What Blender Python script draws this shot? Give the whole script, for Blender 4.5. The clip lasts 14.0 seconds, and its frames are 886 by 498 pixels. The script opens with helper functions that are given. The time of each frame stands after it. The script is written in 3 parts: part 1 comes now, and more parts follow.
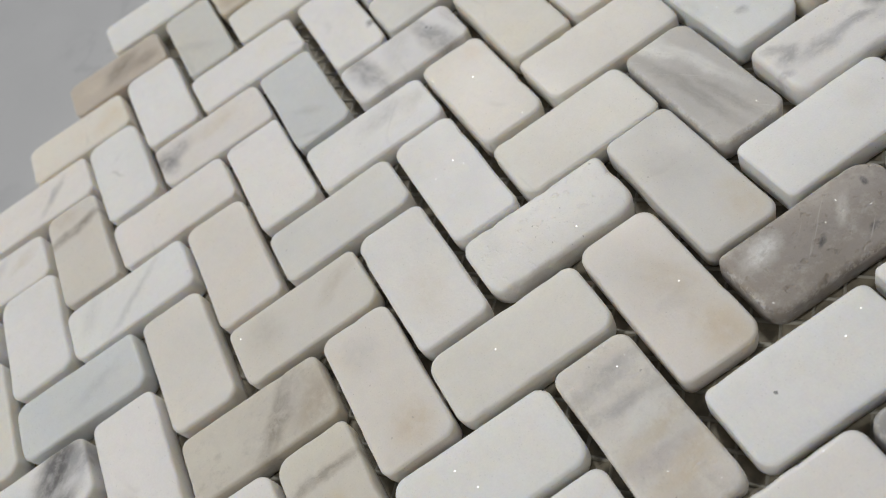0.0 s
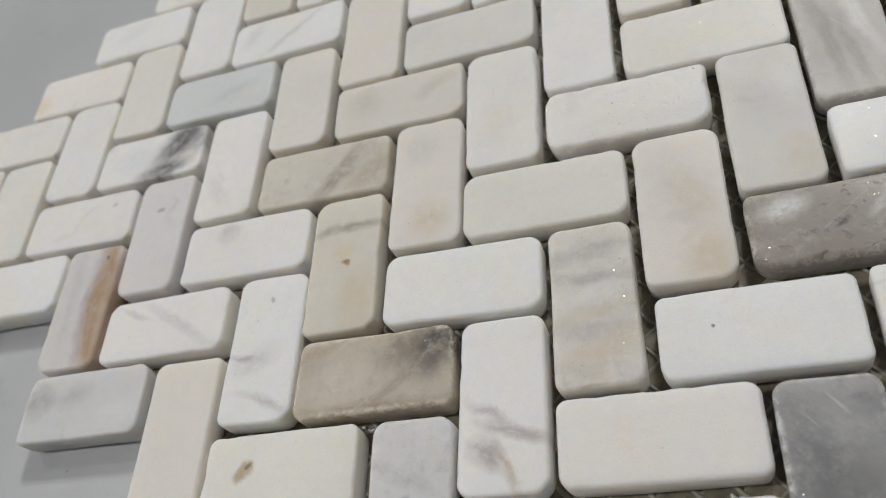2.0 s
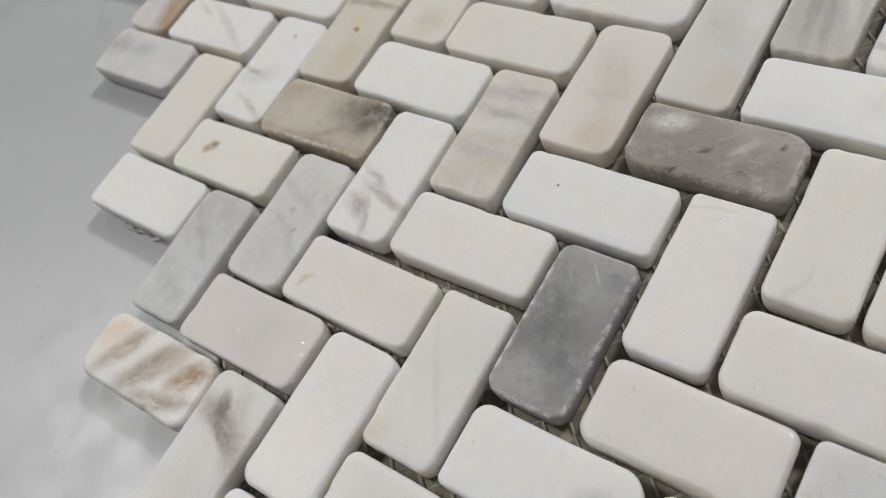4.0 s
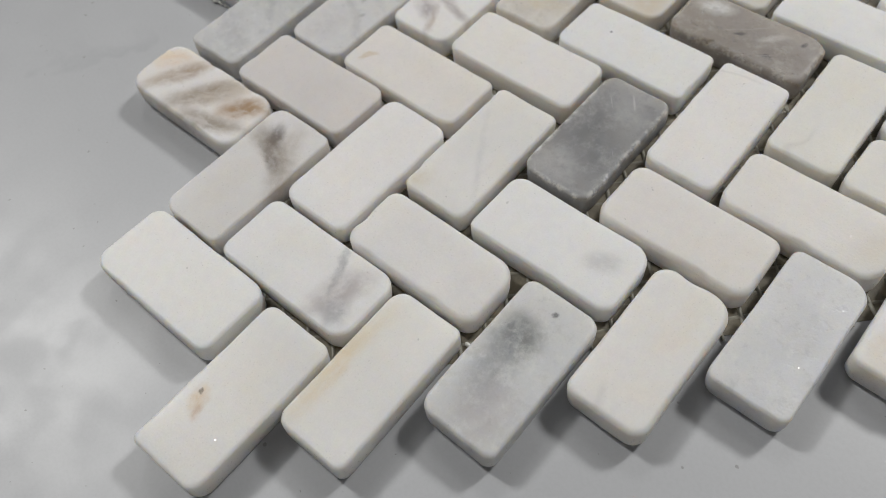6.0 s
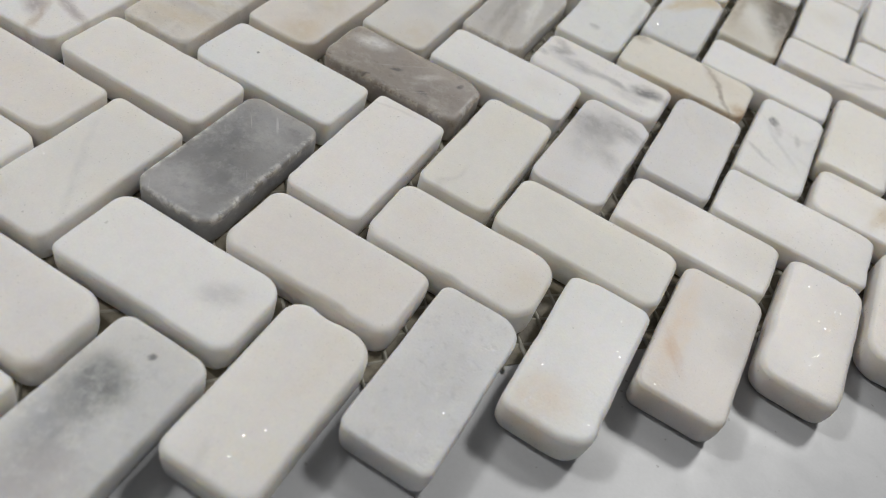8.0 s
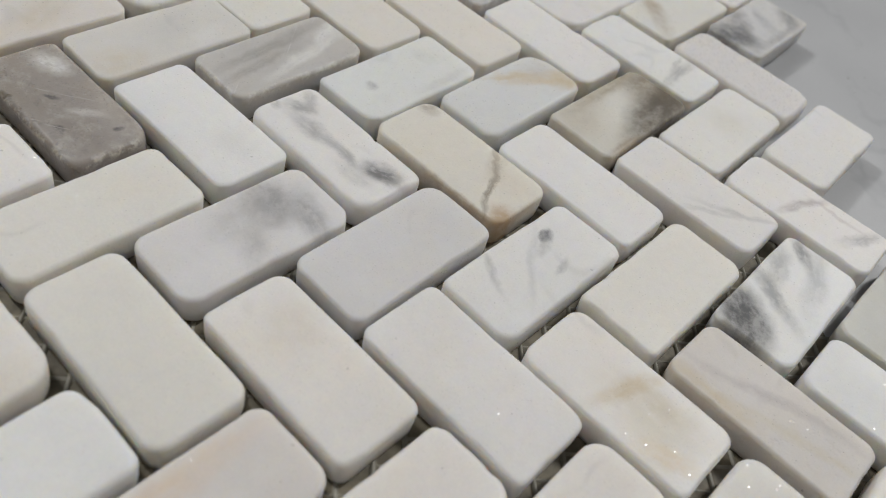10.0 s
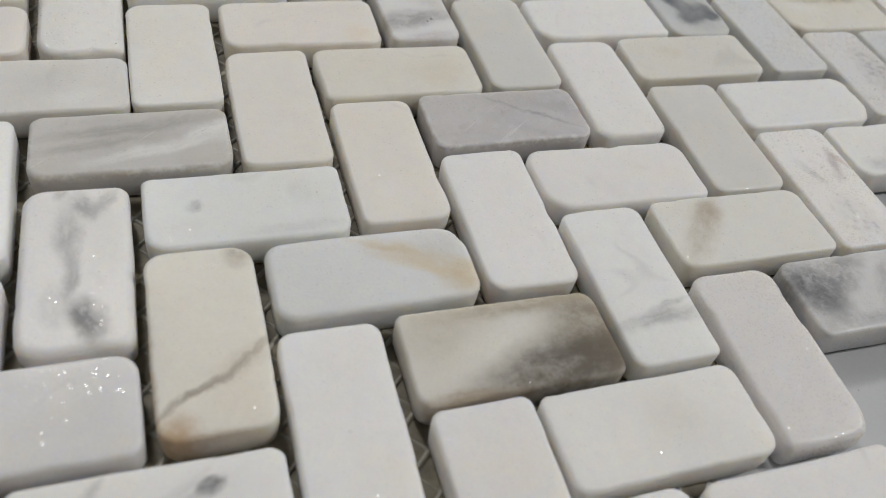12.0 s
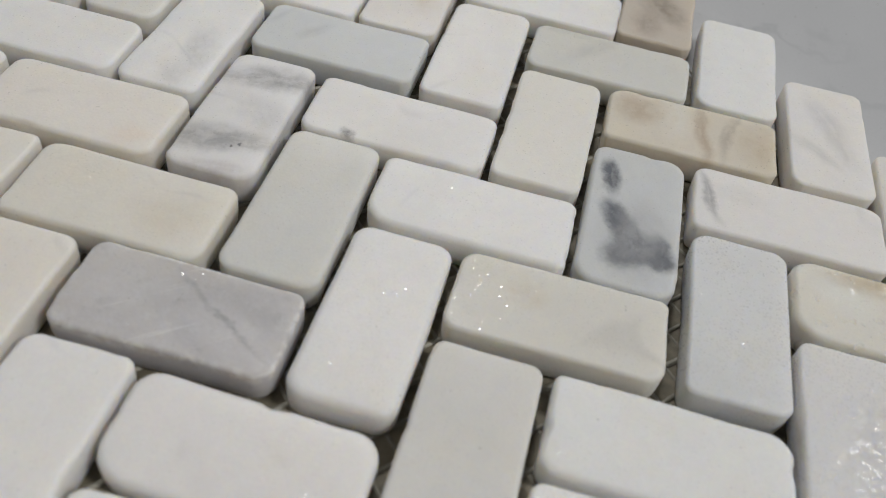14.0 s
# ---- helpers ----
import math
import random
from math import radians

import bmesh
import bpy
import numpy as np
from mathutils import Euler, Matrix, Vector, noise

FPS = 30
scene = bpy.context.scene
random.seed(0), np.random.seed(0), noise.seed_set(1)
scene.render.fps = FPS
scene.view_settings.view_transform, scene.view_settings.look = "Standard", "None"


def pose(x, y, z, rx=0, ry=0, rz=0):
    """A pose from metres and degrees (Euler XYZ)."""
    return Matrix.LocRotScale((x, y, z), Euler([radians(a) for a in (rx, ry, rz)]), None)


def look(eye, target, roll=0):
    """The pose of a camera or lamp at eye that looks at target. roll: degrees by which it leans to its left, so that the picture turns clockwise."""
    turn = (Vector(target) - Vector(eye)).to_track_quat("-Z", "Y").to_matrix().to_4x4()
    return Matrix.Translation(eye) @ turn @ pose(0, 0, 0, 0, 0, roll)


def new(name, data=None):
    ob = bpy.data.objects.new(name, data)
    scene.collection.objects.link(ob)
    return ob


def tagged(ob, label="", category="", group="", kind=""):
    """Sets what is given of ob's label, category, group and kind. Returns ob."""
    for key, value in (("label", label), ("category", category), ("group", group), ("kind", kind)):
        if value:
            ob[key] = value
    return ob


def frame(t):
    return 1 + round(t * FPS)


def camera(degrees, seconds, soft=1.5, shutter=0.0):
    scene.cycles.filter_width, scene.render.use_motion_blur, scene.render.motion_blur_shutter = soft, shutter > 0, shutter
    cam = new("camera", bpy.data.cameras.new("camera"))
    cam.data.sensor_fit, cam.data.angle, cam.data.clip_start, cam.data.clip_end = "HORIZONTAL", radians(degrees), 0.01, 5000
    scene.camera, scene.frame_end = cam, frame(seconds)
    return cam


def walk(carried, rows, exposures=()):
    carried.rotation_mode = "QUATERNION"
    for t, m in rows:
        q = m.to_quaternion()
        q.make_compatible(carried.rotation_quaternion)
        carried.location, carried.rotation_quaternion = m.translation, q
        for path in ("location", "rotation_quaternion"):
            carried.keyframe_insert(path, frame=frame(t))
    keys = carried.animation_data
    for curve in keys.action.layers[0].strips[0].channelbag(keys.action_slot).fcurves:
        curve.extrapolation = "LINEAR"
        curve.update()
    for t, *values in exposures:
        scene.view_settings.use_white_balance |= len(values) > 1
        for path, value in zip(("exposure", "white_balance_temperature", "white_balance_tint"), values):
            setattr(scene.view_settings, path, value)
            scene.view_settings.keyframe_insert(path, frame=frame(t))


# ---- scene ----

# ---- camera ----
cam = camera(56.865, 14.0, 1.0)
cam.data.dof.use_dof = True
cam.data.dof.focus_distance = 0.155
cam.data.dof.aperture_fstop = 21.0
PATH = [
    (0, (-0.03846, -0.01664, 0.14181), (-0.03793, 0.10889, -0.01387), -34.398),
    (0.5, (-0.03215, -0.02246, 0.14109), (-0.04941, 0.10069, -0.01553), -34.943),
    (1, (-0.02439, -0.02947, 0.14279), (-0.05748, 0.09084, -0.01351), -34.742),
    (1.5, (-0.01741, -0.03503, 0.14241), (-0.06665, 0.07962, -0.01389), -34.442),
    (2, (-0.00495, -0.03923, 0.14142), (-0.06668, 0.06865, -0.01528), -33.650),
    (2.5, (0.00983, -0.04431, 0.14057), (-0.06487, 0.05427, -0.01659), -33.022),
    (3, (0.02497, -0.04439, 0.14059), (-0.05929, 0.04265, -0.01855), -32.643),
    (3.5, (0.04419, -0.04674, 0.14330), (-0.04862, 0.02718, -0.01770), -32.272),
    (4, (0.06236, -0.04589, 0.14518), (-0.03755, 0.01468, -0.01714), -32.154),
    (4.2, (0.06975, -0.04532, 0.14614), (-0.03157, 0.00972, -0.01729), -31.960),
    (6.3, (0.06171, -0.12276, 0.14278), (-0.00726, -0.03429, -0.02280), 1.259),
    (6.5, (0.04994, -0.13003, 0.13683), (-0.01256, -0.03284, -0.02642), 6.196),
    (7, (0.04223, -0.12873, 0.11676), (-0.00713, -0.01300, -0.03870), 14.403),
    (7.5, (0.05626, -0.11278, 0.10876), (0.01568, 0.01519, -0.03948), 18.053),
    (8, (0.07686, -0.09278, 0.11346), (0.04163, 0.04082, -0.03114), 19.057),
    (8.5, (0.08810, -0.08353, 0.11258), (0.05551, 0.05233, -0.03052), 18.926),
    (9, (0.11243, -0.05905, 0.11457), (0.06818, 0.07417, -0.02788), 17.892),
    (9.2, (0.11965, -0.04877, 0.11194), (0.07088, 0.08317, -0.03024), 17.995),
    (11.3, (0.14871, 0.05624, 0.10987), (0.03843, 0.13886, -0.03508), 14.194),
    (11.5, (0.14918, 0.06657, 0.10945), (0.03448, 0.14292, -0.03552), 13.612),
    (12, (0.14645, 0.09725, 0.10829), (0.02257, 0.15698, -0.03693), 12.966),
    (12.5, (0.14007, 0.12278, 0.10801), (0.01003, 0.16615, -0.03763), 12.261),
    (13, (0.12854, 0.15360, 0.10693), (-0.00405, 0.17869, -0.04067), 11.723),
    (13.5, (0.11213, 0.18026, 0.10601), (-0.02216, 0.18637, -0.04208), 10.908),
    (14, (0.09040, 0.20622, 0.10437), (-0.04353, 0.19009, -0.04330), 10.115),
]
walk(cam, [(t, look(eye, target, roll)) for t, eye, target, roll in PATH], exposures=((0, 0.0), (2.5, 0.02), (4, 0.08), (6.5, 0.10), (9, 0.06), (11.5, -0.02), (14, -0.08)))

# ---- world and light: a closed room with ceiling lamps ----
world = bpy.data.worlds.new("world")
scene.world = world
world.use_nodes = True
world.node_tree.nodes["Background"].inputs["Color"].default_value = (0.9, 0.95, 1.0, 1)
world.node_tree.nodes["Background"].inputs["Strength"].default_value = 0.02


def ceiling_lamp(x, y, z, size, watts, colour):
    data = bpy.data.lights.new("ceiling_lamp", "AREA")
    data.shape, data.size, data.energy, data.color = "DISK", size, watts, colour
    lamp = new("ceiling_lamp", data)
    lamp.matrix_world = look((x, y, z), (0.0, 0.08, 0.0))
    return lamp


# the weak third lamp is shifted south-east, a fill for the stones' near sides
for x, y, size, watts in ((0.50, 1.62, 0.36, 25.0), (-1.45, -0.25, 0.34, 18.5), (0.75, -1.20, 0.42, 2.4), (-0.95, 0.90, 0.40, 4.0)):
    ceiling_lamp(x, y + 0.05, 1.75, size, watts, (0.992, 0.985, 0.962))
scene.view_settings.exposure = 0.0

# ---- materials ----
P = 0.018               # pitch of the pattern
TOP = 0.0072            # upper face of the stones
HALF_L, HALF_W = 0.01708, 0.00822

WHITE, WARM, CREAM = (0.80, 0.79, 0.765), (0.785, 0.762, 0.722), (0.765, 0.739, 0.682)
PALE, ASH, BEIGE = (0.735, 0.735, 0.72), (0.60, 0.605, 0.605), (0.60, 0.54, 0.44)
DK, GR, LG = (0.085, 0.085, 0.092), (0.30, 0.305, 0.32), (0.50, 0.50, 0.505)
UMB, BR, TAN = (0.22, 0.185, 0.145), (0.36, 0.26, 0.17), (0.60, 0.50, 0.35)
GOLD, RUST, PEACH, MAUVE = (0.66, 0.50, 0.27), (0.45, 0.22, 0.07), (0.72, 0.58, 0.45), (0.42, 0.38, 0.385)


def shader(name):
    m = bpy.data.materials.new(name)
    m.use_nodes = True
    t = m.node_tree
    return m, t, t.nodes["Principled BSDF"]


def node(t, kind, values=None, operation="", mapping="", data="", blend="", ease=""):
    n = t.nodes.new(kind)
    if operation:
        n.operation = operation
    if mapping:
        n.vector_type = mapping
    if data:
        n.data_type, n.blend_type = data, blend
    if ease:
        n.interpolation_type = ease
    for key, value in (values or {}).items():
        if isinstance(value, bpy.types.NodeSocket):
            t.links.new(value, n.inputs[key])
        else:
            n.inputs[key].default_value = value
    return n


def noise_tex(t, vector, scale, detail=3.0, rough=0.55):
    return node(t, "ShaderNodeTexNoise", {"Vector": vector, "Scale": scale, "Detail": detail, "Roughness": rough})


def remap(t, value, a, b, c=0.0, d=1.0, smooth=True):
    return node(t, "ShaderNodeMapRange", {"Value": value, "From Min": a, "From Max": b, "To Min": c, "To Max": d},
                ease="SMOOTHSTEP" if smooth else "LINEAR").outputs["Result"]


def mix(t, fac, a, b, blend="MIX"):
    n = node(t, "ShaderNodeMix", data="RGBA", blend=blend)
    for socket, value in ((n.inputs[0], fac), (n.inputs[6], a), (n.inputs[7], b)):
        if isinstance(value, bpy.types.NodeSocket):
            t.links.new(value, socket)
        else:
            socket.default_value = value if isinstance(value, float) else (*value, 1.0)
    return n.outputs[2]


def maths(t, operation, a, b=0.0):
    return node(t, "ShaderNodeMath", {0: a, 1: b}, operation=operation).outputs[0]


def vmath(t, operation, a, b=(0, 0, 0)):
    return node(t, "ShaderNodeVectorMath", {0: a, 1: b}, operation=operation).outputs[0]


def marble(name, base, marks=(), cloud=None, amount=0.35, glints=0.3, pitted=0.0, flecks=None, rubbed=None, frost=None):
    """Tumbled marble. marks: ellipses (u, v, long mm, short mm, degrees, colour, strength, hardness) on the stone, u and v from -1 to 1."""
    base = (base[0], base[1], min(base[2] * 1.03, base[1] * 1.02))
    m, t, bsdf = shader(name)
    place = node(t, "ShaderNodeTexCoord").outputs["Object"]
    chance = node(t, "ShaderNodeObjectInfo").outputs["Random"]
    shift = node(t, "ShaderNodeCombineXYZ", {0: maths(t, "MULTIPLY", chance, 7.3), 1: maths(t, "MULTIPLY", chance, 3.1), 2: chance}).outputs[0]
    own = vmath(t, "ADD", place, shift)
    wide = noise_tex(t, own, 38, 3, 0.5)
    grain = noise_tex(t, own, 420, 4, 0.65)
    crystal = noise_tex(t, own, 1700, 2, 0.6)
    cloud = cloud or tuple(c * f for c, f in zip(base, (0.86, 0.87, 0.865)))
    colour = mix(t, maths(t, "MULTIPLY", remap(t, wide.outputs["Fac"], 0.38, 0.72), amount), base, cloud)
    warm = noise_tex(t, vmath(t, "ADD", own, (4.0, 1.0, 2.0)), 80, 3, 0.5)
    colour = mix(t, maths(t, "MULTIPLY", remap(t, warm.outputs["Fac"], 0.47, 0.75), 0.34), colour, tuple(c * f for c, f in zip(base, (0.99, 0.95, 0.86))))
    # hair veins, here and there
    hair = noise_tex(t, vmath(t, "MULTIPLY", vmath(t, "ADD", own, (2.0, 6.0, 1.0)), (1.0, 0.6, 1.0)), 34, 2, 0.5)
    thin = remap(t, maths(t, "ABSOLUTE", maths(t, "SUBTRACT", hair.outputs["Fac"], 0.5)), 0.016, 0.0)
    thin = maths(t, "MULTIPLY", thin, remap(t, noise_tex(t, own, 60, 2).outputs["Fac"], 0.54, 0.70, 0.0, 0.30))
    colour = mix(t, thin, colour, tuple(c * f for c, f in zip(base, (0.66, 0.66, 0.67))))
    # the marks, with their outlines bent by noise
    bend = vmath(t, "MULTIPLY", vmath(t, "SUBTRACT", noise_tex(t, own, 80, 2, 0.5).outputs["Color"], (0.5, 0.5, 0.5)), (0.0046, 0.0046, 0.0))
    fray = vmath(t, "MULTIPLY", vmath(t, "SUBTRACT", noise_tex(t, own, 420, 4, 0.65).outputs["Color"], (0.5, 0.5, 0.5)), (0.0020, 0.0020, 0.0))
    bent = vmath(t, "ADD", vmath(t, "ADD", place, bend), fray)
    blots = noise_tex(t, own, 280, 6, 0.7).outputs["Fac"]
    for u, v, ru, rv, angle, tint, strength, hard in marks:
        q = node(t, "ShaderNodeMapping", {"Vector": bent, "Location": (u * HALF_L, v * HALF_W, 0), "Rotation": (0, 0, radians(angle)),
                                          "Scale": (ru / 780, rv / 740, 1)}, mapping="TEXTURE").outputs[0]
        far = node(t, "ShaderNodeVectorMath", {0: q}, operation="LENGTH").outputs["Value"]
        streaks = noise_tex(t, vmath(t, "ADD", vmath(t, "MULTIPLY", q, (1.3, 1.6, 0.0)), shift), 1.3, 6, 0.62)
        torn = remap(t, maths(t, "MULTIPLY", maths(t, "ADD", streaks.outputs["Fac"], blots), 0.5), 0.38, 0.58, 0.5 + 0.7 * hard, 1.0)
        mask = maths(t, "MULTIPLY", remap(t, far, 1.2, 0.15 + hard), maths(t, "MULTIPLY", torn, strength))
        colour = mix(t, mask, colour, tint)
    if flecks:
        fine = noise_tex(t, own, 240, 7, 0.72)
        colour = mix(t, maths(t, "MULTIPLY", remap(t, fine.outputs["Fac"], 0.46, 0.70), 0.55), colour, flecks)
        dark = noise_tex(t, vmath(t, "ADD", own, (1.0, 5.0, 3.0)), 300, 6, 0.7)
        colour = mix(t, maths(t, "MULTIPLY", remap(t, dark.outputs["Fac"], 0.52, 0.72), 0.35), colour, tuple(c * 0.6 for c in base))
    if rubbed:
        # rims scuffed pale by the tumbling
        axes = node(t, "ShaderNodeSeparateXYZ", {0: place}).outputs
        near = maths(t, "MAXIMUM", remap(t, maths(t, "ABSOLUTE", axes[0]), HALF_L - 0.0013, HALF_L - 0.0002), remap(t, maths(t, "ABSOLUTE", axes[1]), HALF_W - 0.0013, HALF_W - 0.0002))
        near = maths(t, "MULTIPLY", near, remap(t, axes[2], TOP - 0.0030, TOP - 0.0010))
        scuff = remap(t, noise_tex(t, own, 520, 4, 0.7).outputs["Fac"], 0.44, 0.62)
        colour = mix(t, maths(t, "MULTIPLY", near, maths(t, "MULTIPLY", scuff, 0.8)), colour, rubbed)
        scratch = noise_tex(t, vmath(t, "MULTIPLY", node(t, "ShaderNodeMapping", {"Vector": own, "Rotation": (0, 0, 0.9)}).outputs[0], (1.0, 0.06, 1.0)), 900, 2, 0.5)
        colour = mix(t, remap(t, scratch.outputs["Fac"], 0.66, 0.76, 0.0, 0.45), colour, rubbed)
    speck = remap(t, noise_tex(t, own, 900, 1, 0.4).outputs["Fac"], 0.79, 0.83)
    colour = mix(t, maths(t, "MULTIPLY", speck, 0.35 + pitted), colour, tuple(c * 0.35 for c in base))
    tone = remap(t, grain.outputs["Fac"], 0.3, 0.7, 0.984, 1.012)
    each = remap(t, chance, 0.0, 1.0, 0.96, 1.02, False)
    sugar = remap(t, noise_tex(t, own, 2600, 2, 0.6).outputs["Fac"], 0.3, 0.7, 0.981, 1.017)
    tone = maths(t, "MULTIPLY", maths(t, "MULTIPLY", tone, sugar), each)
    grey = node(t, "ShaderNodeCombineColor", {0: tone, 1: tone, 2: tone}).outputs[0]
    hue = remap(t, noise_tex(t, shift, 9.0, 0).outputs["Fac"], 0.35, 0.65)
    colour = mix(t, 1.0, colour, mix(t, hue, (1.0, 0.988, 0.982), (0.984, 0.996, 1.0)), "MULTIPLY")
    t.links.new(mix(t, 1.0, colour, grey, "MULTIPLY"), bsdf.inputs["Base Color"])
    # crystal faces that catch the lamps
    cells = node(t, "ShaderNodeTexVoronoi", {"Vector": own, "Scale": 2100.0})
    pick = node(t, "ShaderNodeSeparateColor", {0: cells.outputs["Color"]})
    patchy = remap(t, warm.outputs["Fac"], 0.35, 0.65, 0.15, 1.0)
    lit = maths(t, "GREATER_THAN", node(t, "ShaderNodeTexWhiteNoise", {"Vector": cells.outputs["Position"]}).outputs["Value"], maths(t, "SUBTRACT", 1.0, maths(t, "MULTIPLY", patchy, min(0.62 * glints, 0.9))))
    lit = maths(t, "MULTIPLY", lit, maths(t, "LESS_THAN", cells.outputs["Distance"], min(0.29 + 0.06 * glints, 0.42)))
    lean = node(t, "ShaderNodeCombineXYZ", {0: pick.outputs[2], 1: pick.outputs[2], 2: 0.0}).outputs[0]
    tilt = vmath(t, "MULTIPLY", vmath(t, "MULTIPLY", vmath(t, "SUBTRACT", cells.outputs["Color"], (0.5, 0.5, 0.5)), (1.2, 1.2, 0.0)), lean)
    face = node(t, "ShaderNodeNewGeometry").outputs["Normal"]
    t.links.new(vmath(t, "NORMALIZE", vmath(t, "ADD", face, tilt)), bsdf.inputs["Coat Normal"])
    t.links.new(lit, bsdf.inputs["Coat Weight"])
    bsdf.inputs["Coat Roughness"].default_value = 0.22
    bsdf.inputs["Coat IOR"].default_value = 1.65
    if frost:
        # a patch of bare sparkling crystal: u, v, long mm, short mm, fineness
        q = node(t, "ShaderNodeMapping", {"Vector": bent, "Location": (frost[0] * HALF_L, frost[1] * HALF_W, 0), "Scale": (frost[2] / 1000, frost[3] / 1000, 1)}, mapping="TEXTURE").outputs[0]
        bare = remap(t, node(t, "ShaderNodeVectorMath", {0: q}, operation="LENGTH").outputs["Value"], 1.2, 0.4)
        facets = noise_tex(t, own, frost[4], 3, 0.6)
        slope = vmath(t, "MULTIPLY", vmath(t, "SUBTRACT", facets.outputs["Color"], (0.5, 0.5, 0.5)), (1.8, 1.8, 0.0))
        t.links.new(vmath(t, "NORMALIZE", vmath(t, "ADD", face, slope)), bsdf.inputs["Coat Normal"])
        t.links.new(maths(t, "MAXIMUM", lit, bare), bsdf.inputs["Coat Weight"])
        bsdf.inputs["Coat Roughness"].default_value = 0.15 if frost[4] > 500 else 0.08
    bump = node(t, "ShaderNodeBump", {"Height": crystal.outputs["Fac"], "Strength": 0.085, "Distance": 0.0004})
    rise = node(t, "ShaderNodeBump", {"Height": grain.outputs["Fac"], "Strength": 0.015, "Distance": 0.0008, "Normal": bump.outputs[0]})
    if pitted:
        pits = remap(t, noise_tex(t, own, 500, 2, 0.5).outputs["Fac"], 0.60, 0.75, 1.0, 0.0)
        rise = node(t, "ShaderNodeBump", {"Height": pits, "Strength": 0.6 * pitted, "Distance": 0.0008, "Normal": rise.outputs[0]})
    t.links.new(rise.outputs[0], bsdf.inputs["Normal"])
    dull = remap(t, wide.outputs["Fac"], 0.3, 0.7, 0.44, 0.58)
    t.links.new(dull, bsdf.inputs["Roughness"])
    bsdf.inputs["Specular IOR Level"].default_value = 0.4
    bsdf.inputs["Subsurface Weight"].default_value = 0.8
    bsdf.inputs["Subsurface Radius"].default_value = (1.0, 0.86, 0.62)
    bsdf.inputs["Subsurface Scale"].default_value = 0.005
    return m


def tabletop_material():
    m, t, bsdf = shader("polished_white_tabletop")
    place = node(t, "ShaderNodeTexCoord").outputs["Object"]
    wide = noise_tex(t, place, 9, 5, 0.6)
    bend = vmath(t, "ADD", place, vmath(t, "MULTIPLY", vmath(t, "SUBTRACT", wide.outputs["Color"], (0.5, 0.5, 0.5)), (0.35, 0.35, 0.0)))
    vein = noise_tex(t, vmath(t, "MULTIPLY", bend, (1.0, 0.55, 1.0)), 6.5, 2, 0.5)
    line = maths(t, "ABSOLUTE", maths(t, "SUBTRACT", vein.outputs["Fac"], 0.47))
    line = maths(t, "MULTIPLY", remap(t, line, 0.022, 0.0), remap(t, noise_tex(t, place, 14, 2).outputs["Fac"], 0.45, 0.65))
    colour = mix(t, remap(t, wide.outputs["Fac"], 0.35, 0.7), (0.468, 0.474, 0.490), (0.436, 0.443, 0.460))
    colour = mix(t, maths(t, "MULTIPLY", line, 0.28), colour, (0.27, 0.28, 0.30))
    grit = remap(t, noise_tex(t, place, 1300, 3, 0.7).outputs["Fac"], 0.42, 0.62)
    colour = mix(t, maths(t, "MULTIPLY", grit, 0.10), colour, (0.33, 0.335, 0.34))
    dust = remap(t, noise_tex(t, place, 700, 1, 0.3).outputs["Fac"], 0.775, 0.80)
    colour = mix(t, maths(t, "MULTIPLY", dust, 0.5), colour, (0.15, 0.14, 0.13))
    t.links.new(colour, bsdf.inputs["Base Color"])
    fine = noise_tex(t, place, 900, 3, 0.6)
    t.links.new(remap(t, noise_tex(t, place, 60, 4, 0.6).outputs["Fac"], 0.35, 0.7, 0.36, 0.46), bsdf.inputs["Roughness"])
    bump = node(t, "ShaderNodeBump", {"Height": fine.outputs["Fac"], "Strength": 0.06, "Distance": 0.0003})
    t.links.new(bump.outputs[0], bsdf.inputs["Normal"])
    return m


def plain(name, colour, rough, scale=12.0, depth=0.06):
    m, t, bsdf = shader(name)
    place = node(t, "ShaderNodeTexCoord").outputs["Object"]
    n = noise_tex(t, place, scale, 5, 0.6)
    t.links.new(mix(t, remap(t, n.outputs["Fac"], 0.3, 0.7), colour, tuple(c * (1 - 2 * depth) for c in colour)), bsdf.inputs["Base Color"])
    bsdf.inputs["Roughness"].default_value = rough
    bump = node(t, "ShaderNodeBump", {"Height": noise_tex(t, place, scale * 30, 3).outputs["Fac"], "Strength": 0.1, "Distance": 0.001})
    t.links.new(bump.outputs[0], bsdf.inputs["Normal"])
    return m


table_white = tabletop_material()
fibre = plain("fibreglass_thread", (0.33, 0.315, 0.262), 0.4, 300.0, 0.12)
wall_paint = plain("wall_paint", (0.22, 0.22, 0.218), 0.9)
ceiling_paint = plain("ceiling_paint", (0.38, 0.38, 0.376), 0.95)
floor_grey = plain("floor_tile", (0.17, 0.17, 0.17), 0.5)
glue = plain("dried_glue", (0.78, 0.77, 0.73), 0.22, 200.0, 0.1)
# this brown stands in for the warm shade between the stones
gap_shade = plain("gap_shade_brown", (0.255, 0.225, 0.165), 0.6, 250.0, 0.25)
metal = plain("table_leg_metal", (0.35, 0.35, 0.36), 0.4)


# ---- the room and the table ----
def part(name, bm, material, parent=None, label=""):
    me = bpy.data.meshes.new(name)
    bm.to_mesh(me)
    bm.free()
    me.materials.append(material)
    ob = new(name, me)
    if parent:
        ob.parent = parent
    return tagged(ob, label)


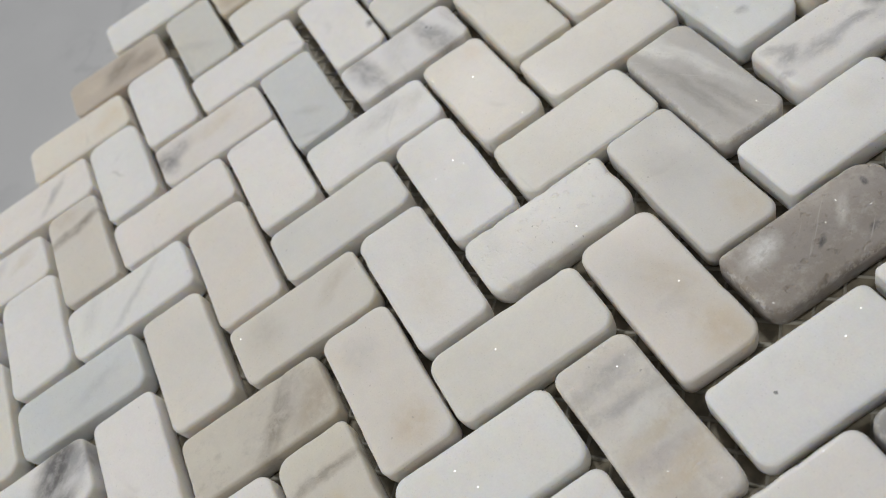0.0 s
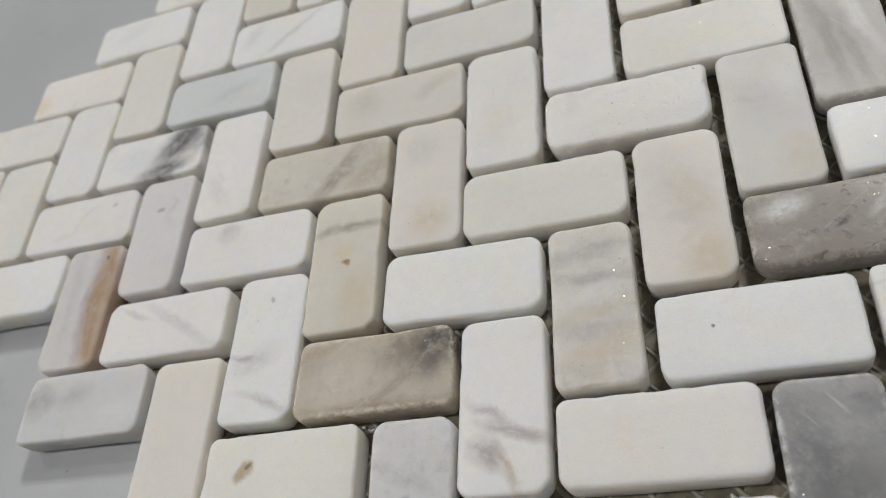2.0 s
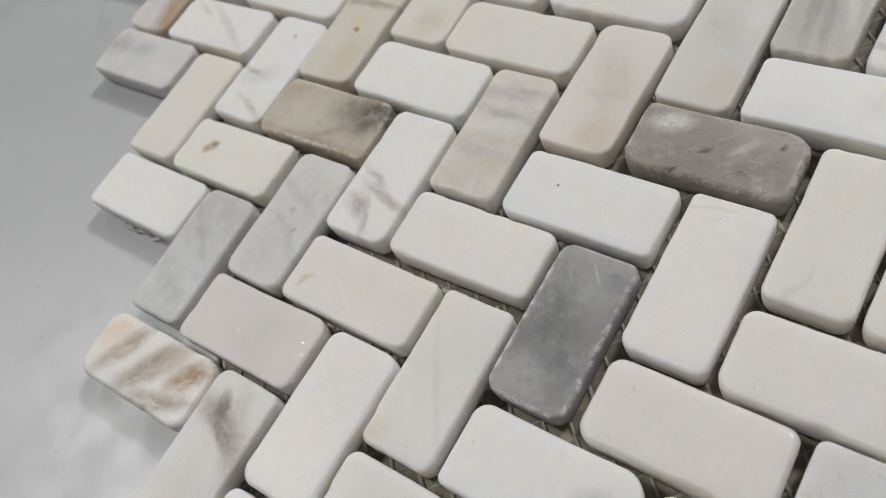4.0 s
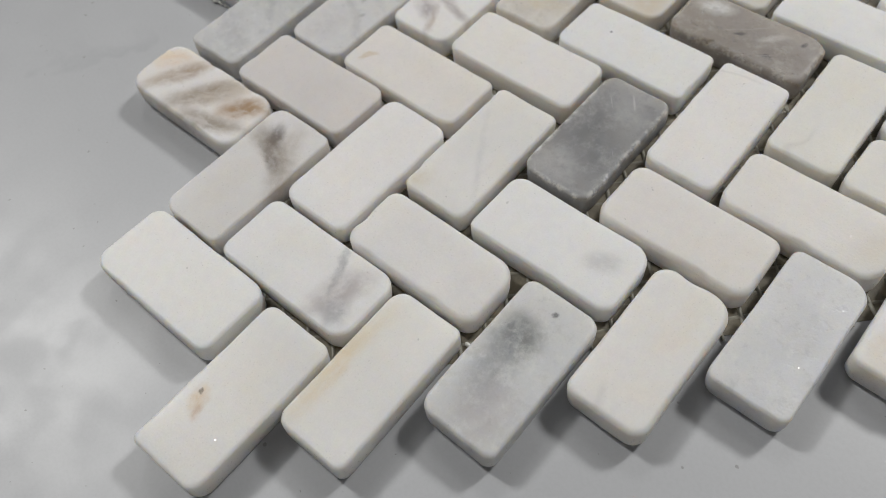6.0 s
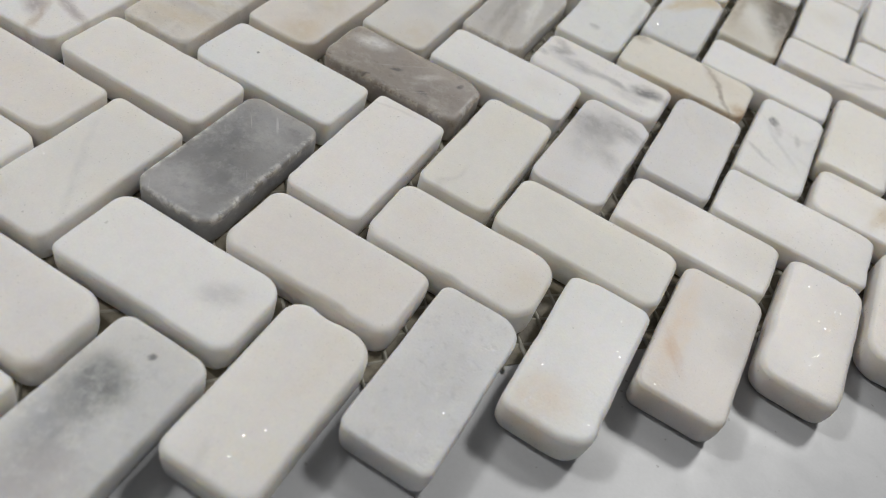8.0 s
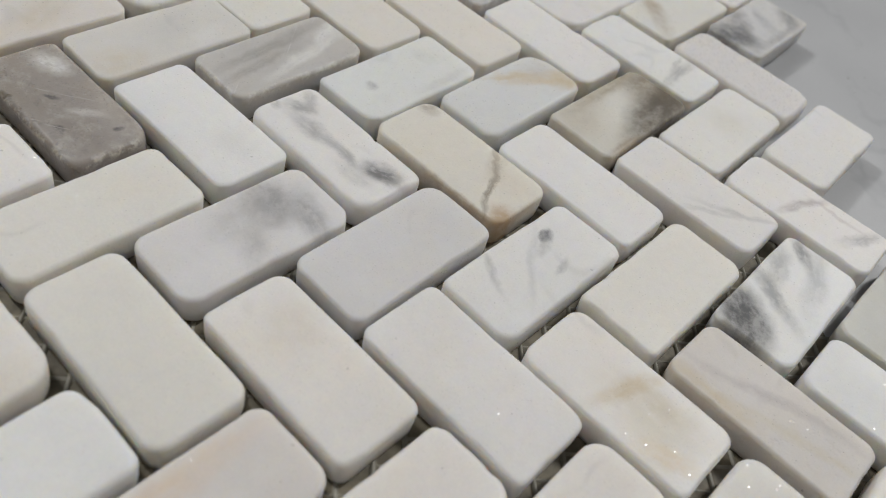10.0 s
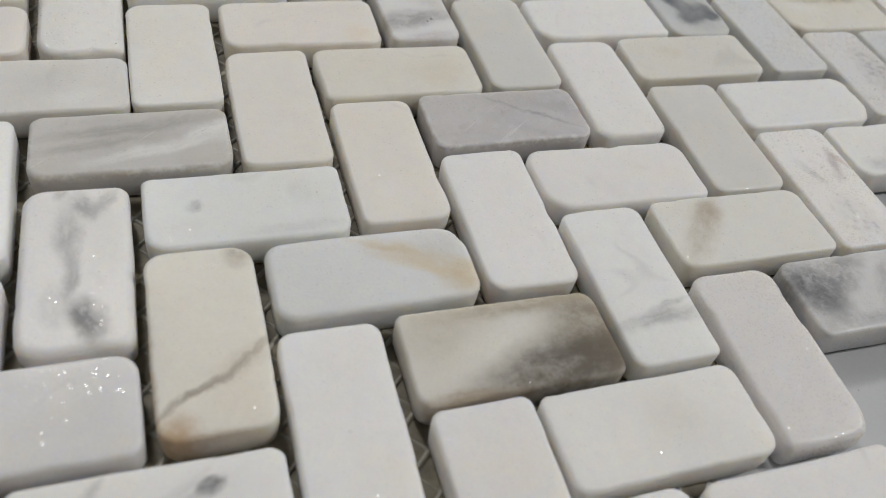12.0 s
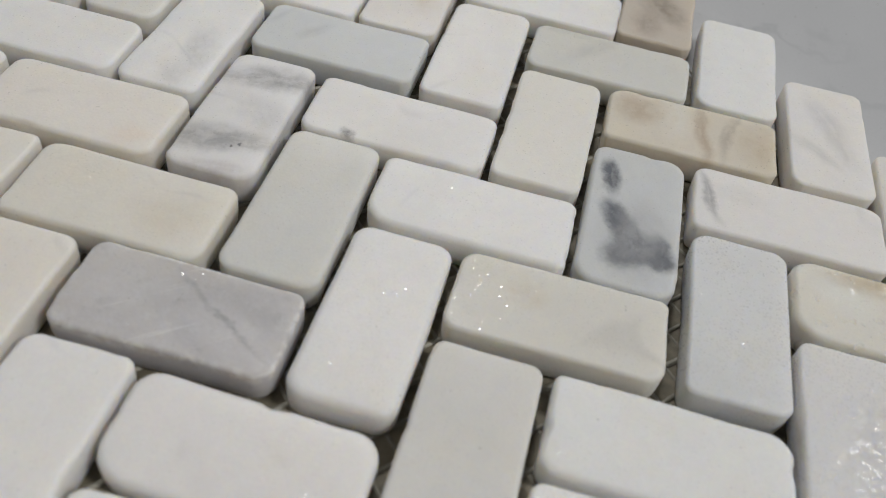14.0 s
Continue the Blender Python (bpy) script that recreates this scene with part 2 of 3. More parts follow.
def block(x0, x1, y0, y1, z0, z1, bevel=0.0):
    bm = bmesh.new()
    bmesh.ops.create_cube(bm, size=1, matrix=Matrix.Translation(((x0 + x1) / 2, (y0 + y1) / 2, (z0 + z1) / 2)) @ Matrix.Diagonal((x1 - x0, y1 - y0, z1 - z0, 1)))
    if bevel:
        bmesh.ops.bevel(bm, geom=bm.edges[:], offset=bevel, segments=3, profile=0.5, affect="EDGES")
    return bm


FLOOR, CEIL = -0.76, 1.90
for name, size, material in (("floor", (-3.2, 3.2, -3.2, 3.2, FLOOR - 0.1, FLOOR), floor_grey), ("ceiling", (-3.2, 3.2, -3.2, 3.2, CEIL, CEIL + 0.1), ceiling_paint),
                             ("wall_north", (-3.2, 3.2, 3.1, 3.2, FLOOR, CEIL), wall_paint), ("wall_south", (-3.2, 3.2, -3.2, -3.1, FLOOR, CEIL), wall_paint),
                             ("wall_east", (3.1, 3.2, -3.1, 3.1, FLOOR, CEIL), wall_paint), ("wall_west", (-3.2, -3.1, -3.1, 3.1, FLOOR, CEIL), wall_paint)):
    tagged(part(name, block(*size), material), "plain painted " + name.split("_")[0] + " of the showroom" if name != "floor" else "plain grey tiled showroom floor", name.split("_")[0], kind="structure")

table = tagged(new("table"), "white polished table with faint grey veins", "table")
table.location = (0, 0.08, FLOOR)
part("tabletop", block(-0.7, 0.7, -0.5, 0.5, 0.73, 0.76, 0.003), table_white, table)
for x in (-0.62, 0.62):
    for y in (-0.42, 0.42):
        part("leg", block(x - 0.025, x + 0.025, y - 0.025, y + 0.025, 0.0, 0.73, 0.002), metal, table)

# ---- the mosaic sheet ----
sheet = tagged(new("mosaic_sheet"), "herringbone mosaic sheet of tumbled white marble on mesh", "mosaic tile")


def thread_net():
    """The fibreglass net under the stones: two sets of threads along the sheet's edges."""
    rng = random.Random(5)
    bm = bmesh.new()
    lo_d, hi_d, lo_s, hi_s = -17.3 * P, 4.3 * P, -5.4 * P, 15.4 * P
    step = 0.0050 * math.sqrt(2)
    half = 0.00042

    def strand(line, a, b, along_s, z):
        count = max(2, int((b - a) / 0.0075))
        last = None
        for k in range(count + 1):
            w = a + (b - a) * k / count
            c = line + rng.uniform(-0.00035, 0.00035)
            s, d = (w, c) if along_s else (c, w)
            mid = Vector(((s + d) / 2, (s - d) / 2, z))
            side = Vector((0.7071, -0.7071, 0)) if along_s else Vector((0.7071, 0.7071, 0))
            wide = half * rng.uniform(0.8, 1.25)
            ring = [bm.verts.new(mid + side * wide * x + Vector((0, 0, h))) for x, h in ((-1, 0.00005), (-0.4, 0.00042), (0.4, 0.00042), (1, 0.00005))]
            if last:
                for n in range(3):
                    bm.faces.new((last[n], last[n + 1], ring[n + 1], ring[n]))
            last = ring

    d = lo_d
    while d <= hi_d:
        strand(d, lo_s, hi_s, True, 0.0)
        d += step
    s = lo_s
    while s <= hi_s:
        strand(s, lo_d, hi_d, False, 0.00025)
        s += step
    for f in bm.faces:
        f.smooth = True
    return bm


# added sheet under the net: its brown paints the gaps' warm shade
film_mesh = bmesh.new()
film_mesh.faces.new([film_mesh.verts.new(((s + d) / 2 * P, (s - d) / 2 * P, 0.00012)) for s, d in ((-5.3, -17.2), (15.3, -17.2), (15.3, 4.2), (-5.3, 4.2))])
film_mesh.normal_update()
bmesh.ops.solidify(film_mesh, geom=film_mesh.faces[:], thickness=0.0001)
part("gap_shade_sheet", film_mesh, gap_shade, sheet, "dull brown sheet that shades the gaps between the stones")
net = part("backing_net", thread_net(), fibre, sheet, "white fibreglass backing net")
net["kind"] = "stuff"


def stone_mesh(name, seed, material, worn, size=(0, 0), corners=None):
    """One tumbled stone, long side along x, its base at z = 0: rounded plan, rounded rims, slightly uneven faces."""
    rng = random.Random(seed)
    a, b = HALF_L + rng.uniform(-0.0004, 0.0003), HALF_W + rng.uniform(-0.0003, 0.0003)
    a, b = a + size[0] / 1000, b + size[1] / 1000
    h = TOP - 0.0005 + rng.uniform(-0.00025, 0.00025)
    outline = []
    radii = [rng.uniform(0.0014, 0.0030) + worn * rng.choice((0, 0.0008, 0.0020)) for n in range(4)]
    for n, r in (corners or {}).items():
        radii[n] = r / 1000
    for n, (sx, sy) in enumerate(((1, 1), (-1, 1), (-1, -1), (1, -1))):
        r, after = radii[n], radii[(n + 1) % 4]
        for k in range(8):
            w = radians(90 * n + 90 * k / 7)
            outline.append((sx * (a - r) + r * math.cos(w), sy * (b - r) + r * math.sin(w)))
        steps = 18 if n % 2 == 0 else 10
        for f in (k / steps for k in range(1, steps)):
            outline.append((sx * ((1 - f) * (a - r) - f * (a - after)), sy * b) if n % 2 == 0 else (sx * a, sy * ((1 - f) * (b - r) - f * (b - after))))
    off = Vector((rng.uniform(0, 90), rng.uniform(0, 90), rng.uniform(0, 90)))
    rim = rng.uniform(0.00045, 0.00075) + 0.0006 * worn
    deep = rim * rng.uniform(0.75, 1.0)
    levels = [(0.0010, 0.0), (0.0005, 0.0004), (0.0002, 0.0012), (0.00005, h * 0.45), (0.0, h - deep)]
    levels += [(rim * (1 - math.cos(radians(q))), h - deep + deep * math.sin(radians(q))) for q in (18, 36, 54, 70, 82)]
    levels += [(rim * 1.2, h), (rim * 1.9, h + 0.00003)] + [(b * f, h + 0.00005) for f in (0.38, 0.62, 0.9)]
    rings, verts = [], []
    for inset, z in levels:
        ring = []
        for x, y in outline:
            p = Vector((x, y, z))
            n = Vector((max(abs(x) - a + 0.003, 0) * math.copysign(1, x), max(abs(y) - b + 0.003, 0) * math.copysign(1, y), 0))
            n = n.normalized() if n.length > 1e-9 else Vector((0, 0, 0))
            chip = noise.noise(Vector((x, y, 0)) * 210 + off * 2)
            edge = max(0.0, 1 - abs(z - h + deep * 0.4) / (deep * 1.6)) if inset < rim * 1.5 else 0.0
            p -= Vector((inset * x / a, inset * y / b, 0))
            q = p * 160 + off
            if inset < rim * 1.5:
                p += n * 0.00024 * noise.noise(q * 0.45) + n * 0.00005 * noise.noise(q * 2.4)
            p.z += 0.00007 * noise.noise(q * 0.6) * (z > h - deep)
            if chip > 0.30:
                p -= n * 0.0011 * (chip - 0.30) * (0.5 + worn) * edge
            ring.append(len(verts))
            verts.append(tuple(p))
        rings.append(ring)
    faces = []
    count = len(outline)
    for lower, upper in zip(rings, rings[1:]):
        for k in range(count):
            faces.append((lower[k], lower[(k + 1) % count], upper[(k + 1) % count], upper[k]))
    faces.append(tuple(reversed(rings[0])))
    faces.append(tuple(rings[-1]))
    me = bpy.data.meshes.new(name)
    me.from_pydata(verts, [], faces)
    me.polygons.foreach_set("use_smooth", [True] * len(faces))
    me.materials.append(material)
    me.update()
    return me


FAMILIES = {
    "white": marble("white_marble", WHITE, amount=0.40),
    "warm": marble("warm_white_marble", WARM, amount=0.45),
    "cream": marble("cream_marble", CREAM, amount=0.45),
    "pale": marble("pale_grey_marble", PALE, amount=0.5, glints=0.6),
    "ash": marble("ash_grey_marble", (0.635, 0.637, 0.637), amount=0.6, pitted=0.15),
    "sparkling": marble("sparkling_white_marble", (0.67, 0.675, 0.67), amount=0.5, glints=5.0),
}
FAMILY_COLOURS = {"white": WHITE, "warm": WARM, "cream": CREAM, "pale": PALE, "ash": (0.635, 0.637, 0.637), "sparkling": (0.67, 0.675, 0.67)}
STONES = {}


def stone(kind, i, j, look_of, *marks, at=(0, 0), size=(0, 0), corners=None, swing=0.0, label="", worn=0.3, **more):
    """A stone of the pattern: H lies along x, V along y, from cell (i, j) on. at: its shift in mm; size: mm added to its half length and half width; corners: radii in mm by corner; swing: degrees."""
    seed = (i + 40) * 1000 + (j + 40) * 2 + (kind == "V")
    rng = random.Random(seed)
    if marks or isinstance(look_of, tuple) or more:
        base = FAMILY_COLOURS[look_of] if isinstance(look_of, str) else look_of
        more.setdefault("glints", {"sparkling": 5.0, "pale": 0.6}.get(look_of, 0.3) if isinstance(look_of, str) else 0.3)
        material = marble("veined_marble", base, marks, **more)
    else:
        material = FAMILIES[look_of]
    ob = new("tile", stone_mesh("tile", seed, material, worn, size, corners))
    ob.parent = sheet
    x, y, turn = ((i + 1) * P, (j + 0.5) * P, 0) if kind == "H" else ((i + 0.5) * P, (j + 1) * P, 90)
    ob.matrix_basis = pose(x + at[0] / 1000, y + at[1] / 1000, 0.0005, rng.uniform(-0.5, 0.5), rng.uniform(-0.25, 0.25), turn + swing + rng.uniform(-0.7, 0.7))
    STONES[kind, i, j] = tagged(ob, label)


def glue_run(x, y, length, turn, seed):
    """A lacy run of dried clear glue at a stone's foot, from (x, y) on."""
    rng = random.Random(seed)
    bm = bmesh.new()
    along = 0.0
    while along < length:
        size = rng.uniform(0.0002, 0.0005)
        lump = bmesh.ops.create_icosphere(bm, subdivisions=2, radius=1.0)["verts"]
        spot = Vector((along, rng.uniform(-0.0005, 0.0005), 0.0004 + size * 0.5))
        stretch, lean = rng.uniform(1.0, 2.4), Matrix.Rotation(rng.uniform(-0.9, 0.9), 3, "Z")
        for v in lump:
            k = 1 + 0.4 * noise.noise(v.co * 1.6 + Vector((seed * 9 + along * 900, 0, 0)))
            v.co = lean @ Vector((v.co.x * size * stretch * k, v.co.y * size * k, v.co.z * size * rng.uniform(0.9, 1.1))) + spot
        along += rng.uniform(0.0005, 0.0014)
    for f in bm.faces:
        f.smooth = True
    bm.transform(pose(x * P, y * P, 0.0, 0, 0, turn))
    part("glue_run", bm, glue, sheet, "lacy dried clear glue at the mesh")


for n, (x, y, length, turn) in enumerate(((-6.5, -0.965, 0.022, 0), (-4.9, 0.99, 0.030, 0), (-2.9, -1.02, 0.030, 0), (-1.9, -0.02, 0.028, 0), (-1.0, -5.1, 0.004, 40), (0.9, -3.05, 0.007, 20), (6.02, 1.6, 0.007, 80))):
    glue_run(x, y, length, turn, n + 1)


# the stones, row by row: family or colour, then the marks on each
stone("H", -1, 1, "white", (-0.4, 0.2, 0.35, 0.25, 0, DK, 0.8, 0.3), at=(0.28, -0.31))
stone("H", -2, 0, "warm", at=(-0.10, 0.17))
stone("V", 0, -1, (0.30, 0.304, 0.314), (0.5, -0.1, 7, 4, 40, (0.40, 0.405, 0.41), 0.6, 0), (-0.8, 0.4, 6, 5, 0, (0.48, 0.48, 0.485), 0.7, 0), (0.0, 0.2, 9, 4, 20, (0.19, 0.193, 0.20), 0.8, 0), (-0.35, -0.5, 6, 3, 0, (0.20, 0.203, 0.212), 0.7, 0), (0.9, 0, 2, 8, 0, (0.46, 0.46, 0.465), 0.5, 0), cloud=(0.21, 0.213, 0.222), amount=0.7, flecks=(0.42, 0.422, 0.425), glints=0.3, rubbed=(0.66, 0.66, 0.66), label="dark grey marble tile", at=(-0.40, -0.08))
stone("H", 0, 2, (0.35, 0.318, 0.29), (-0.6, 0.45, 4.2, 2.2, 25, (0.74, 0.735, 0.73), 0.9, 0.1), (0.35, 0.2, 3.4, 0.9, 40, (0.62, 0.60, 0.58), 0.7, 0), (0.6, -0.3, 6, 3, 0, (0.24, 0.21, 0.185), 0.6, 0), (-0.3, -0.6, 8, 2.4, 10, (0.27, 0.235, 0.20), 0.6, 0), (0.4, 0.6, 7, 2, -10, (0.46, 0.42, 0.385), 0.6, 0), (-0.05, -0.1, 1.4, 0.5, 30, DK, 0.8, 0.1), (0.45, -0.55, 1.4, 0.6, 0, DK, 0.8, 0.1), (0.75, 0.4, 1.0, 0.5, 60, DK, 0.8, 0.1), cloud=(0.27, 0.24, 0.215), amount=0.8, flecks=(0.50, 0.47, 0.44), pitted=0.7, rubbed=(0.66, 0.63, 0.60), glints=0.4, worn=1, label="brown grey pitted marble tile", at=(0.64, 0.98))
stone("V", -1, 2, (0.75, 0.72, 0.67), (0.1, -0.2, 9, 4, 30, BEIGE, 0.5, 0), (-0.75, -0.4, 6, 4, 0, TAN, 0.55, 0), (0.5, 0.4, 6, 4, 0, (0.68, 0.68, 0.68), 0.5, 0), at=(0.01, 0.59), size=(0.5, 0.3))
stone("V", 0, 3, (0.72, 0.70, 0.66), (0.2, 0.2, 9, 4, 40, LG, 0.25, 0), (-0.7, -0.5, 6, 4, 0, TAN, 0.4, 0), (0.5, -0.5, 5, 2, 20, (0.78, 0.775, 0.76), 0.6, 0), at=(0.45, 0.62), size=(0.4, 0))
stone("H", -2, 4, "warm", (0.0, -0.5, 12, 3, 0, LG, 0.15, 0), (0.1, -0.98, 17, 1.0, 0, (0.60, 0.57, 0.54), 0.6, 0.1), (-0.4, -0.85, 4, 0.7, 10, (0.55, 0.50, 0.46), 0.6, 0), pitted=0.4, worn=1, at=(0.33, 0.83))
stone("V", -2, 1, (0.69, 0.655, 0.605), (0.62, 0, 2.0, 10, 8, GR, 0.5, 0), (0.3, 0.2, 1.3, 9, -8, GR, 0.55, 0), (0.1, 0.1, 2.0, 9, 5, (0.75, 0.74, 0.72), 0.7, 0), (-0.12, -0.2, 1.6, 9, 10, BEIGE, 0.8, 0), (-0.35, 0.1, 1.6, 8, -6, MAUVE, 0.5, 0), (-0.55, -0.3, 2.4, 8, 12, TAN, 0.55, 0), (-0.8, 0.2, 2.0, 7, 0, (0.52, 0.48, 0.43), 0.5, 0), pitted=0.2, amount=0.6, glints=0.48, flecks=(0.76, 0.74, 0.70), at=(-0.20, -0.16))
stone("H", -3, 3, (0.76, 0.737, 0.678), at=(-0.35, -0.11))
stone("H", -4, 2, (0.82, 0.81, 0.78), amount=0.15, at=(0.12, 0.03))
stone("V", -3, 0, "white", (-0.35, -0.3, 7, 1.3, 70, MAUVE, 0.8, 0.05), (-0.55, 0.35, 3.6, 2.4, 40, (0.38, 0.34, 0.345), 0.8, 0), (-0.75, -0.1, 6, 1.0, 20, BR, 0.45, 0), (-0.1, 0.3, 5, 0.9, 60, MAUVE, 0.6, 0), at=(-0.01, -0.02))
stone("H", -5, 1, (0.53, 0.475, 0.395), (0.82, 0.55, 8, 5, 40, (0.06, 0.055, 0.05), 0.95, 0.05), (0.35, 0.5, 6, 3, 20, UMB, 0.7, 0), (-0.4, -0.1, 8, 5, 20, (0.66, 0.60, 0.52), 0.8, 0), (0.1, -0.95, 17, 1.4, 0, (0.26, 0.17, 0.09), 0.6, 0), (0.3, -0.4, 10, 1.2, 30, (0.3, 0.24, 0.18), 0.6, 0), (-0.75, 0.6, 5, 1, 20, BR, 0.5, 0), cloud=(0.42, 0.365, 0.295), amount=0.7, pitted=0.3, rubbed=(0.66, 0.60, 0.52), label="brown marble tile with a dark corner", flecks=(0.58, 0.53, 0.45), at=(0.27, -0.16))
stone("H", -3, -1, "warm", (-0.75, -0.4, 2.0, 0.7, 60, TAN, 0.7, 0.2), at=(0.04, -0.66))
stone("V", -4, -1, "ash", (-0.6, 0.2, 6, 4, 0, (0.52, 0.51, 0.52), 0.5, 0), (0.1, 0.1, 1.2, 0.6, 20, GR, 0.7, 0), (-0.2, -0.4, 0.9, 0.5, 0, GR, 0.7, 0), (0.4, 0.3, 8, 1.5, 60, GR, 0.3, 0), (-0.3, -0.4, 9, 1.0, 50, GR, 0.3, 0), at=(0.58, -0.70), flecks=(0.70, 0.70, 0.69), pitted=0.4)
stone("H", -6, 0, (0.775, 0.75, 0.69), (-0.43, 0.02, 1.8, 1.4, 40, (0.45, 0.34, 0.2), 0.85, 0.35), (-0.38, 0.08, 0.7, 0.5, 30, UMB, 0.9, 0.4), label="cream marble tile with a rusty pit", at=(-0.05, -0.53))
stone("V", -5, -2, (0.61, 0.612, 0.605), (-0.5, 0, 8, 3, 60, GR, 0.4, 0), (0.3, 0.2, 9, 1.2, 50, GR, 0.4, 0), (0.7, -0.4, 5, 2, 20, LG, 0.5, 0), amount=0.7, cloud=(0.48, 0.485, 0.48), pitted=0.2, flecks=(0.72, 0.72, 0.71), at=(0.45, 0.21))
stone("H", -4, -2, (0.70, 0.675, 0.65), amount=0.5, at=(0.25, -0.18))
stone("V", -1, -2, "warm", (-0.85, 0.7, 3, 2.5, 0, TAN, 0.45, 0), (0.0, 0.0, 14, 0.8, 30, LG, 0.25, 0), at=(0.18, -0.88), size=(0, -0.4))
stone("V", -4, 3, "cream", (-0.65, -0.2, 5, 5, 20, TAN, 0.5, 0), (0.5, 0.2, 5, 4, 0, LG, 0.35, 0), at=(0.36, 0.41))
stone("V", -5, 2, (0.69, 0.65, 0.57), (0.5, 0, 1.3, 10, 8, UMB, 0.6, 0), (0.85, 0.2, 4, 7, 0, (0.71, 0.68, 0.61), 0.7, 0), (-0.05, -0.05, 1.0, 0.7, 60, (0.30, 0.15, 0.05), 0.95, 0.2), (0.12, 0.1, 2.5, 2, 0, GOLD, 0.4, 0), (-0.6, -0.4, 8, 4, 0, (0.62, 0.53, 0.39), 0.75, 0), (-0.3, 0.5, 6, 3, 0, (0.72, 0.69, 0.64), 0.5, 0), label="golden beige marble tile with a rust spot", at=(0.02, 0.12))
stone("H", -6, 4, (0.64, 0.605, 0.53), (0.35, 0.0, 10, 2.2, 50, UMB, 0.85, 0), (0.75, -0.2, 7, 4, 40, (0.45, 0.39, 0.31), 0.75, 0), (0.55, 0.3, 2.5, 6, -30, (0.60, 0.57, 0.53), 0.7, 0), (-0.5, 0.1, 8, 5, 0, (0.70, 0.675, 0.60), 0.6, 0), label="olive beige marble tile with a dark vein", flecks=(0.68, 0.65, 0.59), at=(0.17, 0.23))
stone("H", -7, 3, "white", (-0.3, 0.6, 3, 3, 0, GR, 0.4, 0), at=(0.07, 0.35))
stone("V", -6, 1, "white", (-0.15, 0.2, 3, 6, 20, LG, 0.5, 0), (-0.75, -0.3, 7, 1.0, 70, MAUVE, 0.6, 0), (0.65, -0.1, 0.7, 0.5, 0, GR, 0.7, 0.2), (-0.1, 0.6, 4, 0.9, 80, MAUVE, 0.75, 0), at=(0.90, 0.14))
stone("H", -8, 2, "white", (0.2, 0.0, 13, 1.4, -35, LG, 0.5, 0), (-0.5, 0.5, 6, 0.8, -30, LG, 0.5, 0), at=(0.06, -0.04))
stone("V", -7, 0, "cream", amount=0.2, at=(0.70, 0.00))
stone("H", -9, 1, (0.66, 0.66, 0.65), (-0.75, 0.2, 4.5, 4, 30, GR, 0.75, 0), (-0.2, 0.3, 5, 3, 10, GR, 0.45, 0), (0.6, -0.4, 5, 3, 0, (0.72, 0.73, 0.76), 0.5, 0), amount=0.6, at=(0.50, 0.75), size=(-0.8, 0))
stone("H", -7, -1, "white", at=(1.21, 0.07))
stone("V", -9, 2, (0.66, 0.635, 0.62), (0.0, -0.30, 18, 1.6, 2, MAUVE, 0.8, 0.1), (0.0, -0.72, 19, 2.9, 2, (0.40, 0.265, 0.16), 0.95, 0.35), (0.78, -0.45, 0.6, 0.5, 0, DK, 0.9, 0.3), (0.2, 0.4, 15, 1.6, 3, LG, 0.5, 0), label="white marble tile with a brown stripe", at=(0.03, 0.24))
stone("H", -11, 3, "white", at=(0.15, -0.01))
stone("V", -8, 3, (0.715, 0.70, 0.69), (0.4, 0.1, 0.8, 0.7, 0, GR, 0.7, 0.2), at=(-0.27, 0.27))
stone("H", -10, 4, "white", (0.6, 0.4, 0.8, 0.7, 0, GR, 0.5, 0.2), at=(-0.01, 0.16))
stone("V", -11, 4, "cream")
stone("H", -13, 5, "warm")
stone("V", -3, 4, "warm", (-0.3, 0.2, 6, 4, 0, TAN, 0.25, 0), at=(-0.04, 0.05))
stone("H", -5, 5, (0.69, 0.66, 0.60), (-0.5, 0.2, 5, 4, 30, (0.52, 0.48, 0.42), 0.55, 0), (0.6, 0.3, 7, 2, 30, (0.50, 0.45, 0.39), 0.5, 0), amount=0.6, at=(0.52, -0.23))
stone("V", -6, 5, "cream", at=(-0.02, -0.09))
stone("H", -4, 6, (0.70, 0.70, 0.665), amount=0.4, at=(0.21, -0.05))
stone("V", -5, 6, "cream", amount=0.2, at=(0.16, -0.16))
stone("H", -8, 6, (0.66, 0.675, 0.69), (0.3, 0, 9, 2, 20, GR, 0.2, 0), amount=0.5, at=(-0.34, 0.25))
stone("V", -7, 4, "white", (-0.5, 0.3, 6, 2, 40, LG, 0.3, 0), at=(-0.10, 0.19))
stone("H", -9, 5, "white", (0.5, 0.35, 9, 4.2, 50, DK, 0.9, 0.1), (0.3, -0.7, 8, 2.2, 15, DK, 0.85, 0.1), (0.88, 0.2, 4, 3, 60, GR, 0.8, 0), (-0.3, 0, 7, 5, 0, (0.66, 0.69, 0.72), 0.6, 0), label="white marble tile with a black vein", at=(-0.18, 0.10))
stone("V", -10, 5, "white", at=(0.2, 0.2))
stone("H", -7, 7, "white", (0.1, 0, 11, 1.1, 40, LG, 0.6, 0), (-0.6, 0.3, 6, 2, 60, LG, 0.3, 0), at=(0.12, -0.07))
stone("H", -9, 9, "warm", (-0.1, 0, 8, 1.8, 45, MAUVE, 0.55, 0), (0.6, 0.3, 5, 2, 30, BEIGE, 0.5, 0), at=(-0.15, -0.70))
